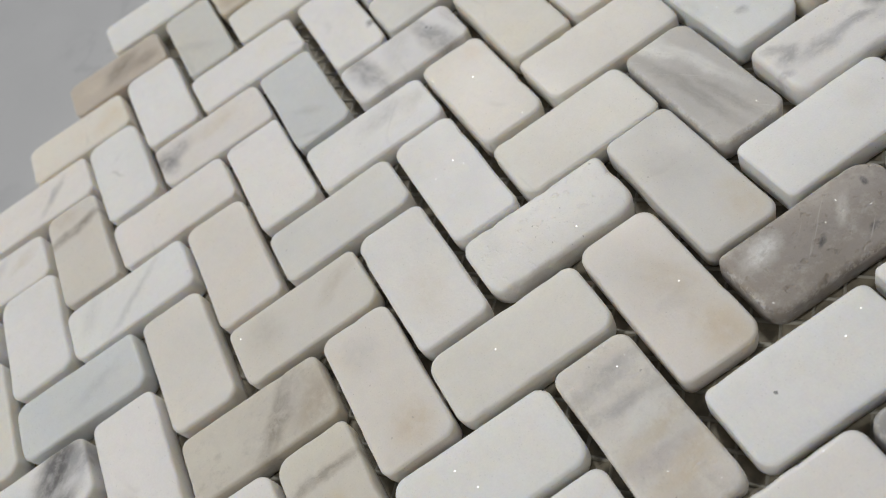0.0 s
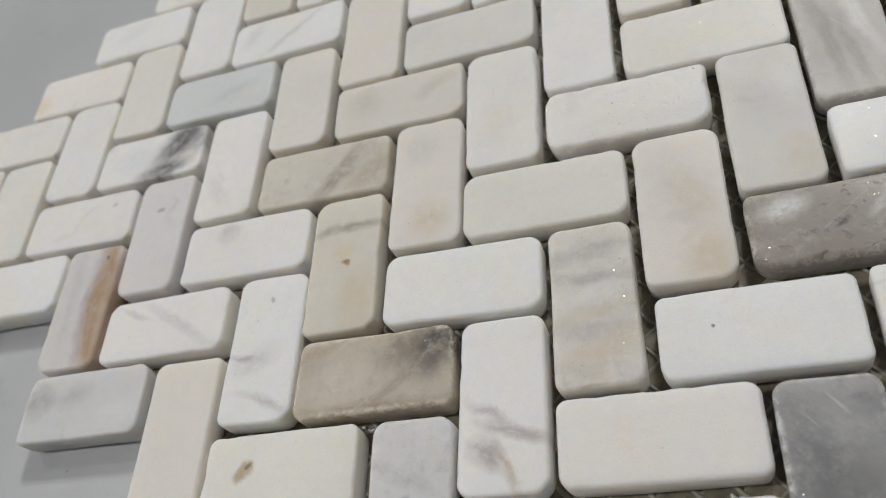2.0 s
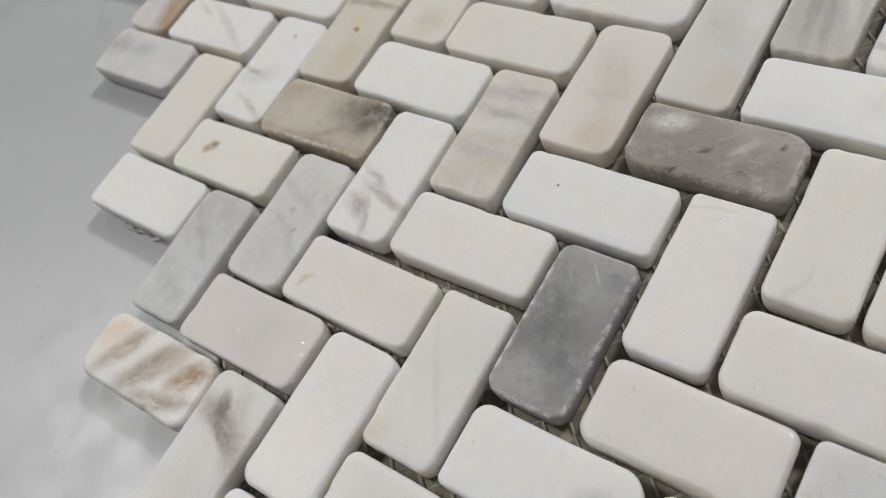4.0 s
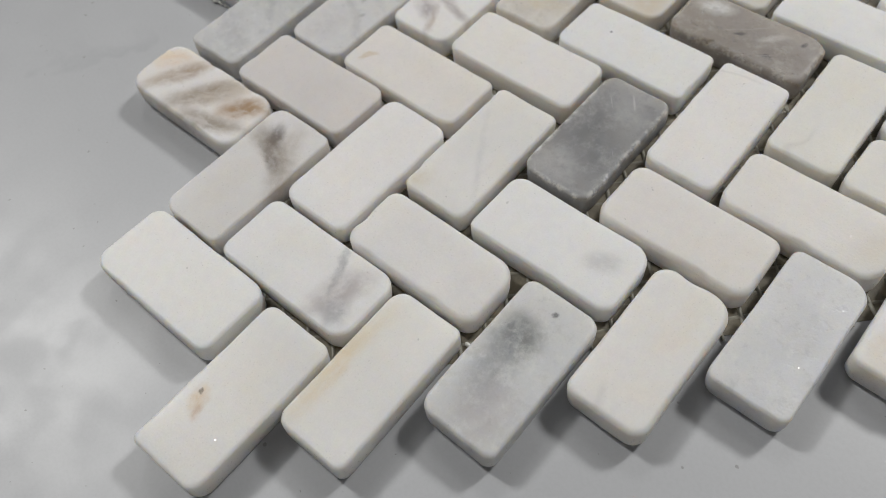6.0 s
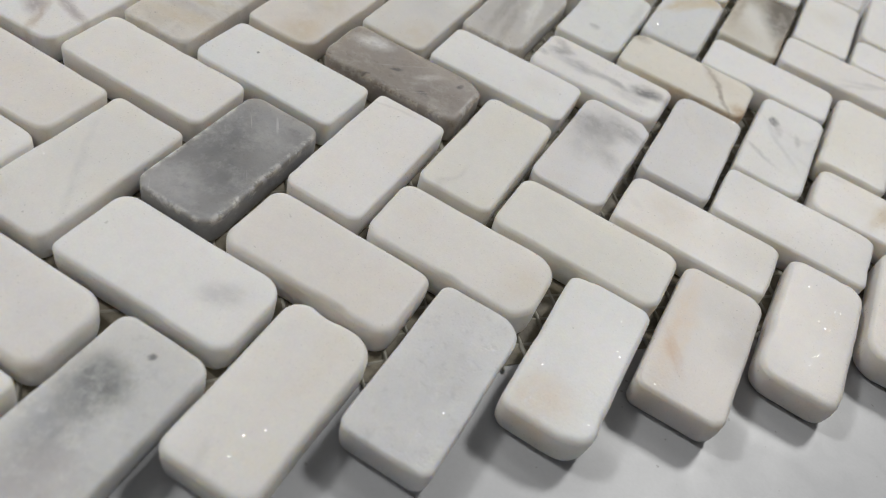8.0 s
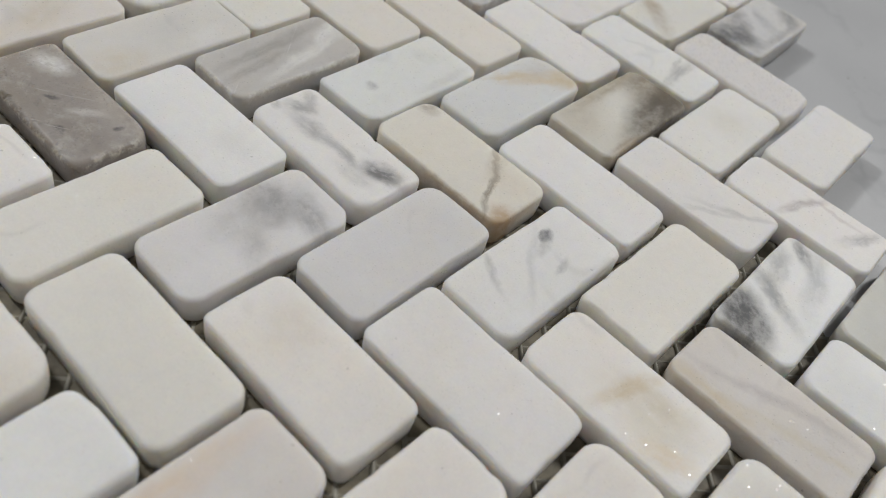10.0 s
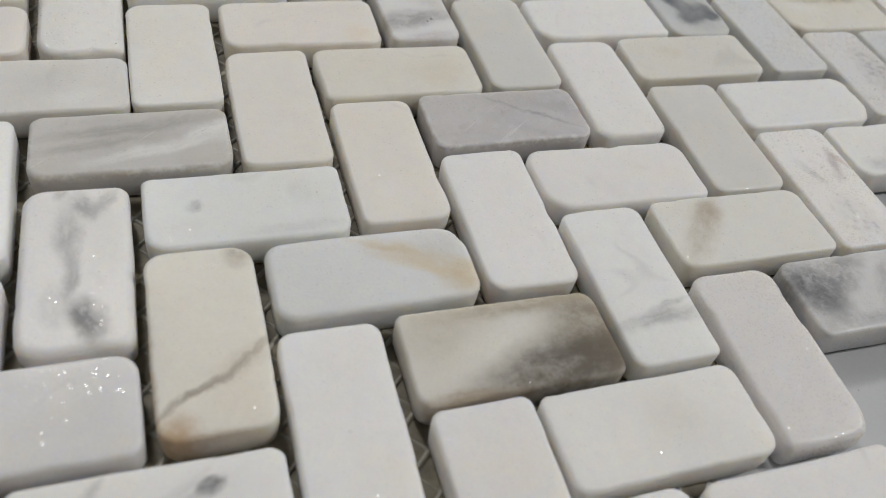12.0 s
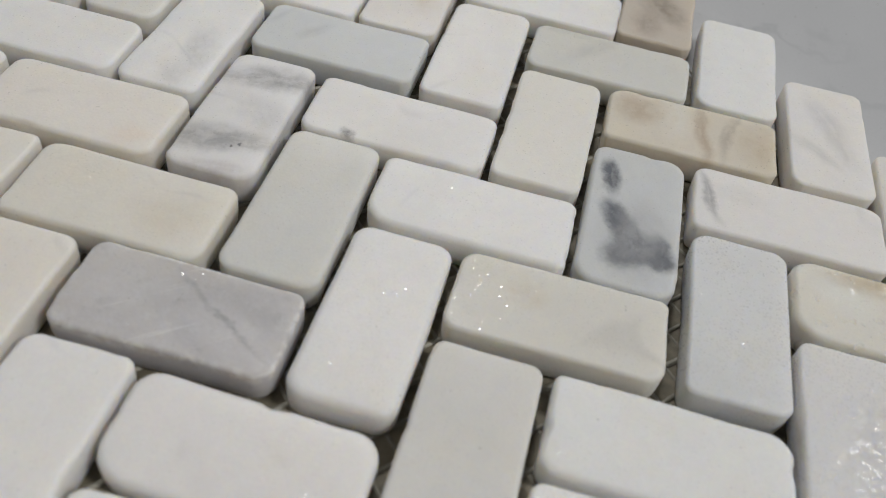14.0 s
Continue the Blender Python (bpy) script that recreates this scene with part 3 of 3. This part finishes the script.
stone("V", -7, 8, (0.72, 0.69, 0.63), (0.45, 0, 1.8, 10, 12, UMB, 0.75, 0), (0.85, 0.3, 4, 4, 0, (0.60, 0.53, 0.45), 0.5, 0), (-0.5, 0, 7, 6, 0, (0.70, 0.66, 0.58), 0.5, 0), at=(0.12, 0.37))
stone("V", -8, 7, "white", at=(0.23, 0.59))
stone("H", -10, 8, "white", (-0.2, 0.2, 7, 3, 30, LG, 0.2, 0), at=(-0.4, -0.2))
stone("V", -9, 6, "cream", amount=0.2, at=(0.2, 0.3))
stone("H", -11, 7, "warm", (-0.9, -0.3, 4, 4, 0, PEACH, 0.7, 0), at=(0.2, -0.7))
stone("H", -12, 6, "warm", (-0.9, -0.2, 4, 3, 0, RUST, 0.4, 0))
stone("H", -6, 8, "warm", at=(0.31, -0.03))
stone("V", -6, 9, "white", (0.0, 0.1, 2.5, 0.5, 30, LG, 0.6, 0.1), at=(-0.08, 0.46))
stone("H", -8, 10, "warm", (0.3, 0.0, 7, 1.3, 50, GR, 0.5, 0), at=(0.07, 0.03))
stone("H", -7, 11, (0.765, 0.735, 0.66), (0.7, -0.1, 6, 4, 30, GOLD, 0.3, 0), (-0.6, 0, 6, 5, 0, (0.77, 0.755, 0.69), 0.6, 0), at=(-0.8, 0.2))
stone("H", -6, 12, (0.55, 0.50, 0.43), (0.1, 0.1, 7, 4, 40, UMB, 0.75, 0), (0.6, -0.3, 5, 3, 0, (0.3, 0.25, 0.2), 0.7, 0), (-0.5, 0, 5, 4, 0, (0.66, 0.60, 0.51), 0.6, 0), label="brown beige marble tile", at=(-0.7, -0.4))
stone("V", -5, 10, "white", at=(-0.3, 0.7))
stone("H", -5, 9, "warm", (-0.85, 0.1, 3.2, 5, 20, DK, 0.7, 0), (-0.55, 0.3, 4, 3, 30, GR, 0.6, 0), (0.1, 0.4, 7, 3, 10, TAN, 0.35, 0), at=(0.15, -0.49))
stone("V", -4, 7, "white", at=(0.26, 0.29))
stone("V", -3, 8, (0.66, 0.67, 0.665), (-0.4, 0, 4, 1.5, 50, GR, 0.3, 0), amount=0.5, at=(-0.54, -0.20))
stone("H", -4, 10, "white", (0.5, 0.2, 8, 2, 10, CREAM, 0.5, 0), at=(-0.01, -0.16))
stone("V", -4, 11, (0.64, 0.63, 0.585), (-0.2, 0.3, 8, 2, 50, GR, 0.25, 0), (-0.6, 0.7, 8, 1, 0, (0.42, 0.45, 0.42), 0.4, 0), amount=0.6, at=(0.57, -0.18))
stone("H", -3, 7, "white", (0.2, 0.4, 7, 3, 15, LG, 0.55, 0), (0.75, 0.2, 4, 3, 20, LG, 0.4, 0), at=(-0.01, -0.27))
stone("H", -2, 8, (0.72, 0.72, 0.71), (-0.62, 0.2, 3.4, 10, 8, (0.2, 0.2, 0.21), 0.75, 0), (0.5, -0.2, 3.0, 10, 10, (0.2, 0.2, 0.21), 0.7, 0), (0.52, 0.35, 0.3, 0.25, 0, DK, 0.95, 0.3), (0.56, 0.2, 0.25, 0.2, 0, DK, 0.95, 0.3), (0.92, 0.2, 1.6, 7, 0, MAUVE, 0.5, 0), (0.0, 0.4, 8, 3, 60, LG, 0.5, 0), label="white marble tile with grey bands", at=(0.28, 0.08))
stone("V", -2, 9, "white", (-0.45, -0.75, 1.2, 1.6, 60, DK, 0.75, 0.1), at=(0.96, 0.20))
stone("V", -2, 5, "white", at=(-0.01, 0.17))
stone("V", -1, 6, "cream", (0.7, -0.6, 3, 3, 0, PEACH, 0.3, 0), at=(0.15, 0.19))
stone("H", -1, 5, "cream", amount=0.2, at=(0.18, -0.02))
stone("V", 1, 4, (0.58, 0.56, 0.53), (0.0, 0.4, 16, 1.4, 8, (0.37, 0.35, 0.33), 0.75, 0.1), (0.3, -0.3, 13, 1.6, 14, (0.74, 0.73, 0.71), 0.9, 0.1), (-0.4, -0.1, 12, 1.1, 10, (0.37, 0.35, 0.33), 0.7, 0), (0.75, 0.2, 6, 1.4, 20, (0.78, 0.77, 0.75), 0.9, 0), rubbed=(0.74, 0.73, 0.71), amount=0.6, label="grey streaked marble tile", at=(-0.17, 0.22))
stone("H", 0, 6, "cream", amount=0.2, at=(0.64, -0.02))
stone("H", 1, 3, "white", (0.5, 0.2, 5, 3, 0, LG, 0.2, 0), at=(0.53, 0.12), size=(0, -0.4))
stone("H", 2, 4, "white", (-0.7, 0.1, 3.2, 1.8, 20, GR, 0.7, 0), (-0.3, -0.15, 6, 1.5, 5, GR, 0.6, 0), (0.2, -0.05, 5.5, 1.3, -6, GR, 0.65, 0), (0.68, 0.28, 4, 2.4, 20, (0.12, 0.12, 0.13), 0.85, 0.05), (0.55, -0.35, 5, 2, 10, LG, 0.5, 0), (-0.75, 0.5, 3.5, 1.2, -30, GR, 0.5, 0), (-0.9, -0.3, 2, 1, 0, GR, 0.5, 0), worn=1, label="white marble tile with grey veins", at=(0.40, -0.07))
stone("H", -1, 9, (0.70, 0.695, 0.66), amount=0.5, at=(0.06, 0.28))
stone("V", 0, 7, (0.755, 0.735, 0.665), (0.5, -0.2, 6, 4, 0, TAN, 0.25, 0), at=(0.73, -0.21), size=(-0.3, 0))
stone("H", -3, 11, "cream", amount=0.25, at=(0.44, 0.12))
stone("V", -3, 12, (0.67, 0.615, 0.52), (0.15, 0, 1.5, 9, 6, BR, 0.6, 0), (-0.65, 0.3, 5, 4, 30, (0.45, 0.36, 0.26), 0.75, 0), (0.8, 0, 4, 6, 0, (0.50, 0.41, 0.29), 0.6, 0), (-0.15, 0.2, 3, 7, 0, (0.74, 0.71, 0.65), 0.7, 0), (0.45, 0.2, 1.2, 8, -8, UMB, 0.4, 0), label="peach brown banded marble tile", at=(-0.20, 0.07))
stone("H", -2, 12, (0.62, 0.63, 0.665), (0.35, 0.15, 9, 6, 10, (0.36, 0.37, 0.40), 0.55, 0), (0.5, 0.1, 4.4, 3.2, -40, (0.075, 0.085, 0.11), 1.0, 0.4), (0.3, -0.15, 4.0, 2.0, 30, (0.075, 0.085, 0.11), 0.95, 0.3), (0.35, 0.65, 3.0, 1.4, 10, (0.075, 0.085, 0.11), 0.8, 0.2), (0.55, 0.7, 2.4, 2.4, 0, (0.075, 0.085, 0.11), 0.85, 0.3), (0.1, -0.3, 4.5, 2.0, 40, (0.075, 0.085, 0.11), 0.95, 0.35), (-0.5, -0.62, 4, 1.6, 10, (0.075, 0.085, 0.11), 0.9, 0.3), (0.3, 0.1, 8, 5, 0, LG, 0.6, 0), worn=1, label="white marble tile with black patches", at=(0.89, 0.11))
stone("V", -2, 13, "white", (-0.85, 0.1, 6, 1.0, 110, GR, 0.75, 0.1), (-0.5, 0.3, 5, 2, 0, LG, 0.2, 0), at=(-0.11, 0.66))
stone("H", -1, 13, "sparkling", at=(-0.38, 0.87))
stone("V", -1, 14, (0.72, 0.69, 0.62), (0.2, 0.8, 14, 2.6, 0, (0.58, 0.47, 0.32), 0.8, 0.1), (-0.5, 0.2, 5, 3, 0, (0.76, 0.755, 0.73), 0.6, 0), frost=(0.1, 0.7, 15, 3.6, 340), pitted=0.7, worn=1, label="cream marble tile with a glossy golden rim", at=(-0.06, 0.04))
stone("H", 0, 14, (0.69, 0.69, 0.68), frost=(0.2, 0.4, 13, 6, 620), glints=2.0, pitted=0.3, label="sparkling crystalline white marble tile", at=(-0.47, 0.19))
stone("H", -5, 13, "white", at=(-0.28, 0.21))
stone("H", -4, 14, "white", (-0.1, 0.1, 10, 3, 20, LG, 0.5, 0), (0.4, -0.4, 6, 1.4, 50, LG, 0.4, 0), at=(-0.43, 0.45))
stone("H", -3, 15, "cream")
stone("H", -5, -3, (0.77, 0.75, 0.72), (-0.5, 0.1, 9, 2.4, 60, BR, 0.85, 0), (0.1, 0.0, 10, 3.0, 50, (0.30, 0.24, 0.18), 0.95, 0.1), (0.72, 0.3, 6, 2.6, 40, (0.36, 0.23, 0.12), 0.95, 0.1), (-0.8, 0.4, 5, 2.6, 40, PEACH, 0.8, 0), (0.5, -0.6, 9, 2.2, 20, (0.32, 0.27, 0.22), 0.9, 0.1), (0.35, 0.4, 6, 2, 50, (0.60, 0.54, 0.47), 0.7, 0), worn=1, label="white marble tile with golden brown veins", at=(-0.16, 0.02), size=(0.6, 0))
stone("V", -3, -4, (0.72, 0.71, 0.69), (0.45, -0.05, 8, 3.0, 70, (0.30, 0.26, 0.22), 0.9, 0.05), (0.62, 0.25, 4, 1.6, 30, (0.16, 0.135, 0.12), 0.85, 0), (0.28, -0.35, 4, 1.8, 60, (0.20, 0.17, 0.15), 0.85, 0), (0.1, -0.75, 6, 2.4, 30, (0.42, 0.38, 0.34), 0.7, 0), (0.7, -0.2, 5, 2.4, 20, (0.50, 0.46, 0.42), 0.6, 0), (-0.4, 0.2, 7, 4, 0, (0.66, 0.64, 0.59), 0.5, 0), label="white marble tile with a dark vein", at=(-0.55, -0.04), size=(0.5, 0))
stone("V", -2, -3, "white", amount=0.15, at=(0.28, -0.25))
stone("H", -3, -5, (0.81, 0.80, 0.765), amount=0.15, at=(-0.90, -0.07), size=(0.4, 0.2))
stone("H", -2, -4, "white", (0.55, 0.0, 7, 3.2, 75, MAUVE, 0.75, 0), (0.7, -0.4, 3, 3, 0, GR, 0.6, 0), (0.35, 0.5, 6, 0.8, 110, GR, 0.6, 0), label="white marble tile with a grey cloud", at=(-0.23, -0.34), corners={0: 3.5, 3: 4.0})
stone("H", -1, -3, "white", (0.7, -0.2, 5, 5, 0, LG, 0.12, 0), worn=1, at=(-0.50, -0.96), corners={0: 5.0, 3: 3.0})
stone("H", 0, -2, "white", (0.6, 0.1, 4, 2.5, 30, GR, 0.35, 0), at=(0.05, -0.55), corners={0: 4.5, 3: 3.0})
stone("H", 1, -1, "warm", amount=0.2, worn=1, at=(0.23, -0.45))
stone("H", 2, 0, "warm", (0.8, 0, 4, 5, 0, TAN, 0.2, 0), worn=1, at=(-0.17, -0.91), corners={0: 5.0, 3: 4.0})
stone("H", 3, 1, "cream", amount=0.3, at=(-0.02, -0.40))
stone("H", 4, 2, "warm", (-0.4, 0.2, 5, 4, 0, TAN, 0.25, 0), at=(0.14, -0.32))
stone("H", 5, 3, "white", at=(-0.17, -0.24))
stone("H", 6, 4, "warm", (0.25, 0, 10, 5, 0, (0.62, 0.57, 0.47), 0.5, 0), (-0.05, 0.0, 7, 1.8, 70, TAN, 0.8, 0), (0.25, 0.3, 6, 2, 20, BEIGE, 0.6, 0), (0.6, -0.5, 6, 2, 20, GOLD, 0.4, 0), at=(0.33, -0.71))
stone("H", 7, 5, (0.66, 0.62, 0.58), (0.0, 0.2, 14, 1.2, 15, MAUVE, 0.6, 0), (0.3, -0.3, 13, 1.2, 12, BEIGE, 0.7, 0), (-0.5, -0.7, 9, 1.5, 0, TAN, 0.7, 0), pitted=0.3, at=(0.30, 0.15))
stone("H", 8, 6, "white")
stone("V", -1, -6, "warm", (-0.28, 0.5, 2.4, 1.7, 30, (0.66, 0.50, 0.32), 0.75, 0), (-0.22, 0.62, 0.5, 0.4, 0, UMB, 0.95, 0.3), (-0.4, 0.3, 1.6, 0.9, 20, RUST, 0.4, 0), label="white marble tile with a rusty spot", at=(-0.13, -1.10), size=(0.5, 0))
stone("V", 0, -5, "warm", (-0.1, 0.7, 14, 2.4, 0, GOLD, 0.5, 0), (0.5, 0.2, 6, 4, 0, CREAM, 0.5, 0), at=(-0.75, -0.65))
stone("V", 1, -4, (0.68, 0.68, 0.668), (0.28, 0.3, 5, 4.5, 20, (0.13, 0.14, 0.13), 0.85, 0), (-0.1, 0.3, 9, 3.6, 10, GR, 0.7, 0), (-0.65, -0.2, 7, 5, 0, MAUVE, 0.5, 0), (0.78, 0.0, 0.7, 0.5, 0, DK, 0.8, 0.2), amount=0.6, label="white marble tile with a dark grey cloud", flecks=(0.74, 0.74, 0.73), at=(-0.07, -0.83))
stone("V", 2, -3, "warm", (0.2, -0.3, 6, 3, 0, PEACH, 0.15, 0), worn=1, at=(-0.09, -0.27), corners={3: 5.0, 0: 3.5})
stone("V", 3, -2, (0.68, 0.678, 0.676), (0.0, -0.2, 7, 4, 0, LG, 0.4, 0), amount=0.6, pitted=0.2, flecks=(0.73, 0.73, 0.73), at=(0.04, -0.01), corners={3: 4.5})
stone("V", 4, -1, "white", (-0.75, 0.2, 6, 5, 20, PEACH, 0.45, 0), worn=1, at=(0.16, 0.22), size=(0, -0.3))
stone("V", 5, 0, (0.70, 0.662, 0.625), (0.0, 0.6, 15, 2.0, 0, PEACH, 0.6, 0), (-0.4, 0.5, 5, 1, 30, RUST, 0.35, 0), (0.4, -0.2, 6, 3, 0, (0.76, 0.74, 0.71), 0.5, 0), label="peach marble tile", at=(0.14, 0.06))
stone("V", 6, 1, "warm", amount=0.2, worn=1, at=(0.33, -0.09), size=(0, -0.4))
stone("V", 7, 2, "warm", (-0.1, 0.2, 7, 2, 30, CREAM, 0.8, 0), (0.1, 0, 4, 1, 50, TAN, 0.3, 0), worn=1, at=(0.29, -0.18), corners={0: 4.0, 3: 5.0})
stone("V", 8, 3, (0.755, 0.74, 0.695), glints=0.5, worn=1, at=(0.20, -0.40))
stone("V", 9, 4, "cream")
stone("V", 10, 5, "warm")
stone("V", 1, 0, "white", amount=0.15, at=(0.35, 0.06), size=(0.4, 0.1))
stone("V", 2, 1, "cream", amount=0.2, at=(0.52, -0.04))
stone("V", 3, 2, (0.73, 0.725, 0.725), (0.4, 0.3, 5, 4.2, 40, (0.15, 0.15, 0.16), 0.75, 0), (0.65, -0.35, 6, 2.6, 70, GR, 0.75, 0), (0.1, 0.3, 8, 5, 0, LG, 0.7, 0), (-0.1, -0.5, 4, 2, 50, GR, 0.4, 0), label="white marble tile with grey smoke veins", at=(0.05, -0.31))
stone("V", 4, 3, (0.69, 0.69, 0.70), amount=0.5, glints=0.54, at=(0.17, 0.02))
stone("V", 5, 4, "white", (0.42, 0.5, 1.4, 1.1, 0, DK, 0.85, 0.2), (0.3, 0.3, 3.0, 1.0, 30, GR, 0.5, 0), (0.0, 0.1, 9, 0.8, 40, LG, 0.45, 0), (-0.45, 0.5, 5, 0.8, 60, GR, 0.5, 0), (0.2, -0.4, 2.5, 0.7, 20, GR, 0.5, 0), label="white marble tile with a dark spot", at=(0.23, -0.17))
stone("V", 6, 5, "cream", amount=0.25, at=(-0.03, -0.20))
stone("V", 7, 6, "white", (-0.75, 0.45, 8, 4.2, 40, (0.07, 0.07, 0.075), 0.95, 0.2), (-0.15, 0.3, 8, 1.8, 60, GR, 0.8, 0), (0.5, -0.2, 10, 2.2, 20, LG, 0.8, 0), (0.8, 0.5, 5, 1.8, 40, (0.16, 0.16, 0.17), 0.75, 0), (0.3, 0.7, 7, 2, 20, GR, 0.6, 0), label="black and white marble tile", at=(-0.25, -0.37))
stone("V", 8, 7, (0.60, 0.595, 0.55), (0.0, 0.2, 10, 1.5, 40, GR, 0.6, 0), (0.4, -0.3, 6, 2, 20, LG, 0.6, 0))
stone("H", 3, 5, (0.745, 0.72, 0.645), (0.47, 0.0, 11, 0.6, 124, UMB, 0.75, 0.1), (0.3, 0.55, 5, 1.6, 118, (0.50, 0.45, 0.38), 0.55, 0), (0.55, -1.0, 13, 0.9, 0, BR, 0.6, 0), (0.97, -0.7, 3.5, 3.2, 0, (0.42, 0.27, 0.13), 0.75, 0), (1.0, 0.2, 1.2, 8, 0, BR, 0.5, 0), (0.72, 0.4, 5, 4, 0, (0.68, 0.62, 0.54), 0.5, 0), (-0.92, 0.85, 3.2, 2.6, 20, UMB, 0.55, 0), label="cream marble tile with a brown vein", at=(-0.41, 0.07))
stone("H", 4, 6, "white", amount=0.15, at=(0.12, -0.59))
stone("H", 5, 7, "white", (0.55, 0.2, 9, 0.9, 30, LG, 0.7, 0), (0.3, -0.4, 7, 0.7, 40, LG, 0.5, 0), at=(-0.84, 0.89))
stone("H", 6, 8, "white", (-0.1, 0.0, 8, 1.0, 70, MAUVE, 0.7, 0), (0.7, 0.2, 6, 1.4, 60, GR, 0.6, 0), (0.3, 0.5, 7, 0.8, 0, MAUVE, 0.4, 0), at=(-0.18, 0.06))
stone("V", 2, 5, (0.76, 0.765, 0.74), (-0.5, 0.1, 1.6, 1.2, 20, GR, 0.55, 0), (0.4, -0.8, 8, 1.2, 0, LG, 0.4, 0), at=(0.58, 0.05))
stone("V", 3, 6, "pale", (0.55, 0.05, 11, 2.4, -30, (0.66, 0.54, 0.37), 0.75, 0.1), (0.82, -0.45, 4, 3, -20, TAN, 0.7, 0), (0.7, 0.45, 6, 3.5, 0, (0.62, 0.60, 0.575), 0.6, 0), (0.15, 0.6, 7, 0.7, -25, TAN, 0.5, 0), glints=0.48, worn=1, label="white marble tile with a golden vein", at=(-0.07, 0.23), corners={0: 5.0})
stone("V", 4, 7, (0.66, 0.63, 0.565), (0.8, 0.1, 7, 8, 0, (0.25, 0.21, 0.16), 0.9, 0.1), (0.3, 0.9, 17, 1.8, 3, (0.38, 0.33, 0.255), 0.85, 0.05), (-0.7, 0.5, 6, 4, 30, (0.50, 0.45, 0.37), 0.5, 0), (-0.1, 0.1, 8, 2.6, 28, (0.74, 0.72, 0.67), 0.7, 0), (0.45, -0.75, 15, 4.8, 8, (0.12, 0.10, 0.078), 0.95, 0.2), (0.92, -0.45, 4, 4, 40, (0.15, 0.125, 0.095), 0.8, 0), (-0.6, -1.0, 8, 1.4, 0, (0.34, 0.27, 0.20), 0.8, 0), glints=0.4, label="brown shaded marble tile", at=(0.03, 0.10))
stone("V", 5, 8, "warm", (0.1, 0.1, 5, 4, 0, BEIGE, 0.25, 0), glints=0.36, at=(-0.03, -0.26))
stone("V", 6, 9, (0.79, 0.785, 0.765), amount=0.15, glints=0.48, at=(0.10, -0.11))
stone("H", 3, 9, "white", (0.5, 0.0, 8, 1.6, 92, GR, 0.6, 0.05), (0.35, 0.4, 4, 0.8, 100, GR, 0.5, 0), label="white marble tile with a grey vein", at=(-0.16, -0.13), size=(-0.1, -0.5))
stone("H", 4, 10, (0.735, 0.718, 0.70), glints=2.0, worn=1, at=(-0.15, 0.09))
stone("H", 2, 8, "white", amount=0.15, at=(-0.54, -0.06))
stone("V", 1, 8, (0.525, 0.505, 0.50), (0.35, 0.1, 11, 0.45, -30, (0.2, 0.2, 0.21), 0.5, 0), (0.6, 0.3, 9, 1.6, -25, (0.41, 0.395, 0.40), 0.6, 0), (-0.5, 0.2, 7, 5, 0, (0.59, 0.57, 0.56), 0.5, 0), (0.2, -0.5, 10, 1.4, -30, (0.43, 0.42, 0.435), 0.5, 0), amount=0.6, glints=0.3, rubbed=(0.70, 0.69, 0.69), label="lavender grey marble tile", flecks=(0.60, 0.59, 0.6), at=(-0.49, 0.20))
stone("V", 2, 9, "white", amount=0.15, glints=0.36, worn=1, at=(0.16, -0.49), corners={1: 3.5, 2: 5.0})
stone("V", 3, 10, (0.75, 0.73, 0.675), (-0.5, 0.1, 10, 2.8, 52, (0.42, 0.35, 0.27), 0.65, 0), (-0.35, 0.5, 3, 3, 0, BR, 0.4, 0), glints=0.48, label="cream marble tile with a brown vein", at=(-0.38, 0.41), size=(0.4, 0))
stone("V", 4, 11, (0.62, 0.625, 0.635), (-0.75, 0.2, 5, 7, 20, (0.13, 0.135, 0.145), 0.95, 0.1), (-0.35, 0.4, 8, 3, 40, (0.2, 0.2, 0.21), 0.8, 0), (0.2, 0.1, 7, 2, 60, GR, 0.5, 0), (0.75, -0.3, 7, 3, 40, DK, 0.6, 0), (0.0, -0.8, 16, 1.6, 0, GR, 0.6, 0), glints=0.54, label="white marble tile with dark grey smoke", flecks=(0.70, 0.70, 0.71), at=(-0.16, -0.14))
stone("H", 1, 7, "cream", (0.6, -0.2, 6, 4, 0, WARM, 0.6, 0), amount=0.2, at=(0.13, -0.06))
stone("V", -1, 10, "white", glints=0.54, worn=1, at=(0.46, 0.15))
stone("H", 0, 10, "white", amount=0.2, glints=0.54, worn=1, at=(-0.23, 0.06))
stone("V", 0, 11, (0.715, 0.69, 0.63), (-0.3, 0.2, 3, 2, 0, TAN, 0.4, 0), glints=0.9, at=(-0.27, -0.14))
stone("H", 1, 11, (0.695, 0.69, 0.655), amount=0.4, glints=0.36, at=(0.23, -0.05), size=(0.4, 0))
stone("V", 1, 12, "white", amount=0.3, worn=1, at=(0.27, 0.41), corners={3: 5.0})
stone("H", 2, 12, "white", (-0.3, 0.5, 5, 1.2, -20, MAUVE, 0.7, 0), (-0.35, 0.75, 3, 1.0, 20, BR, 0.5, 0), (-0.2, -0.3, 4, 0.8, 20, LG, 0.6, 0), glints=2.0, frost=(0.6, -0.1, 7, 6, 620), at=(0.09, 0.13))
stone("V", 2, 13, "white", (0.3, 0.3, 4, 1.2, 20, GR, 0.75, 0), (-0.6, -0.6, 4, 2, 0, GR, 0.4, 0), frost=(0.1, -0.3, 9, 5, 620), label="sparkling white marble tile", at=(0.04, -0.21))
stone("V", 0, 15, "sparkling")
stone("H", -2, 16, "warm")
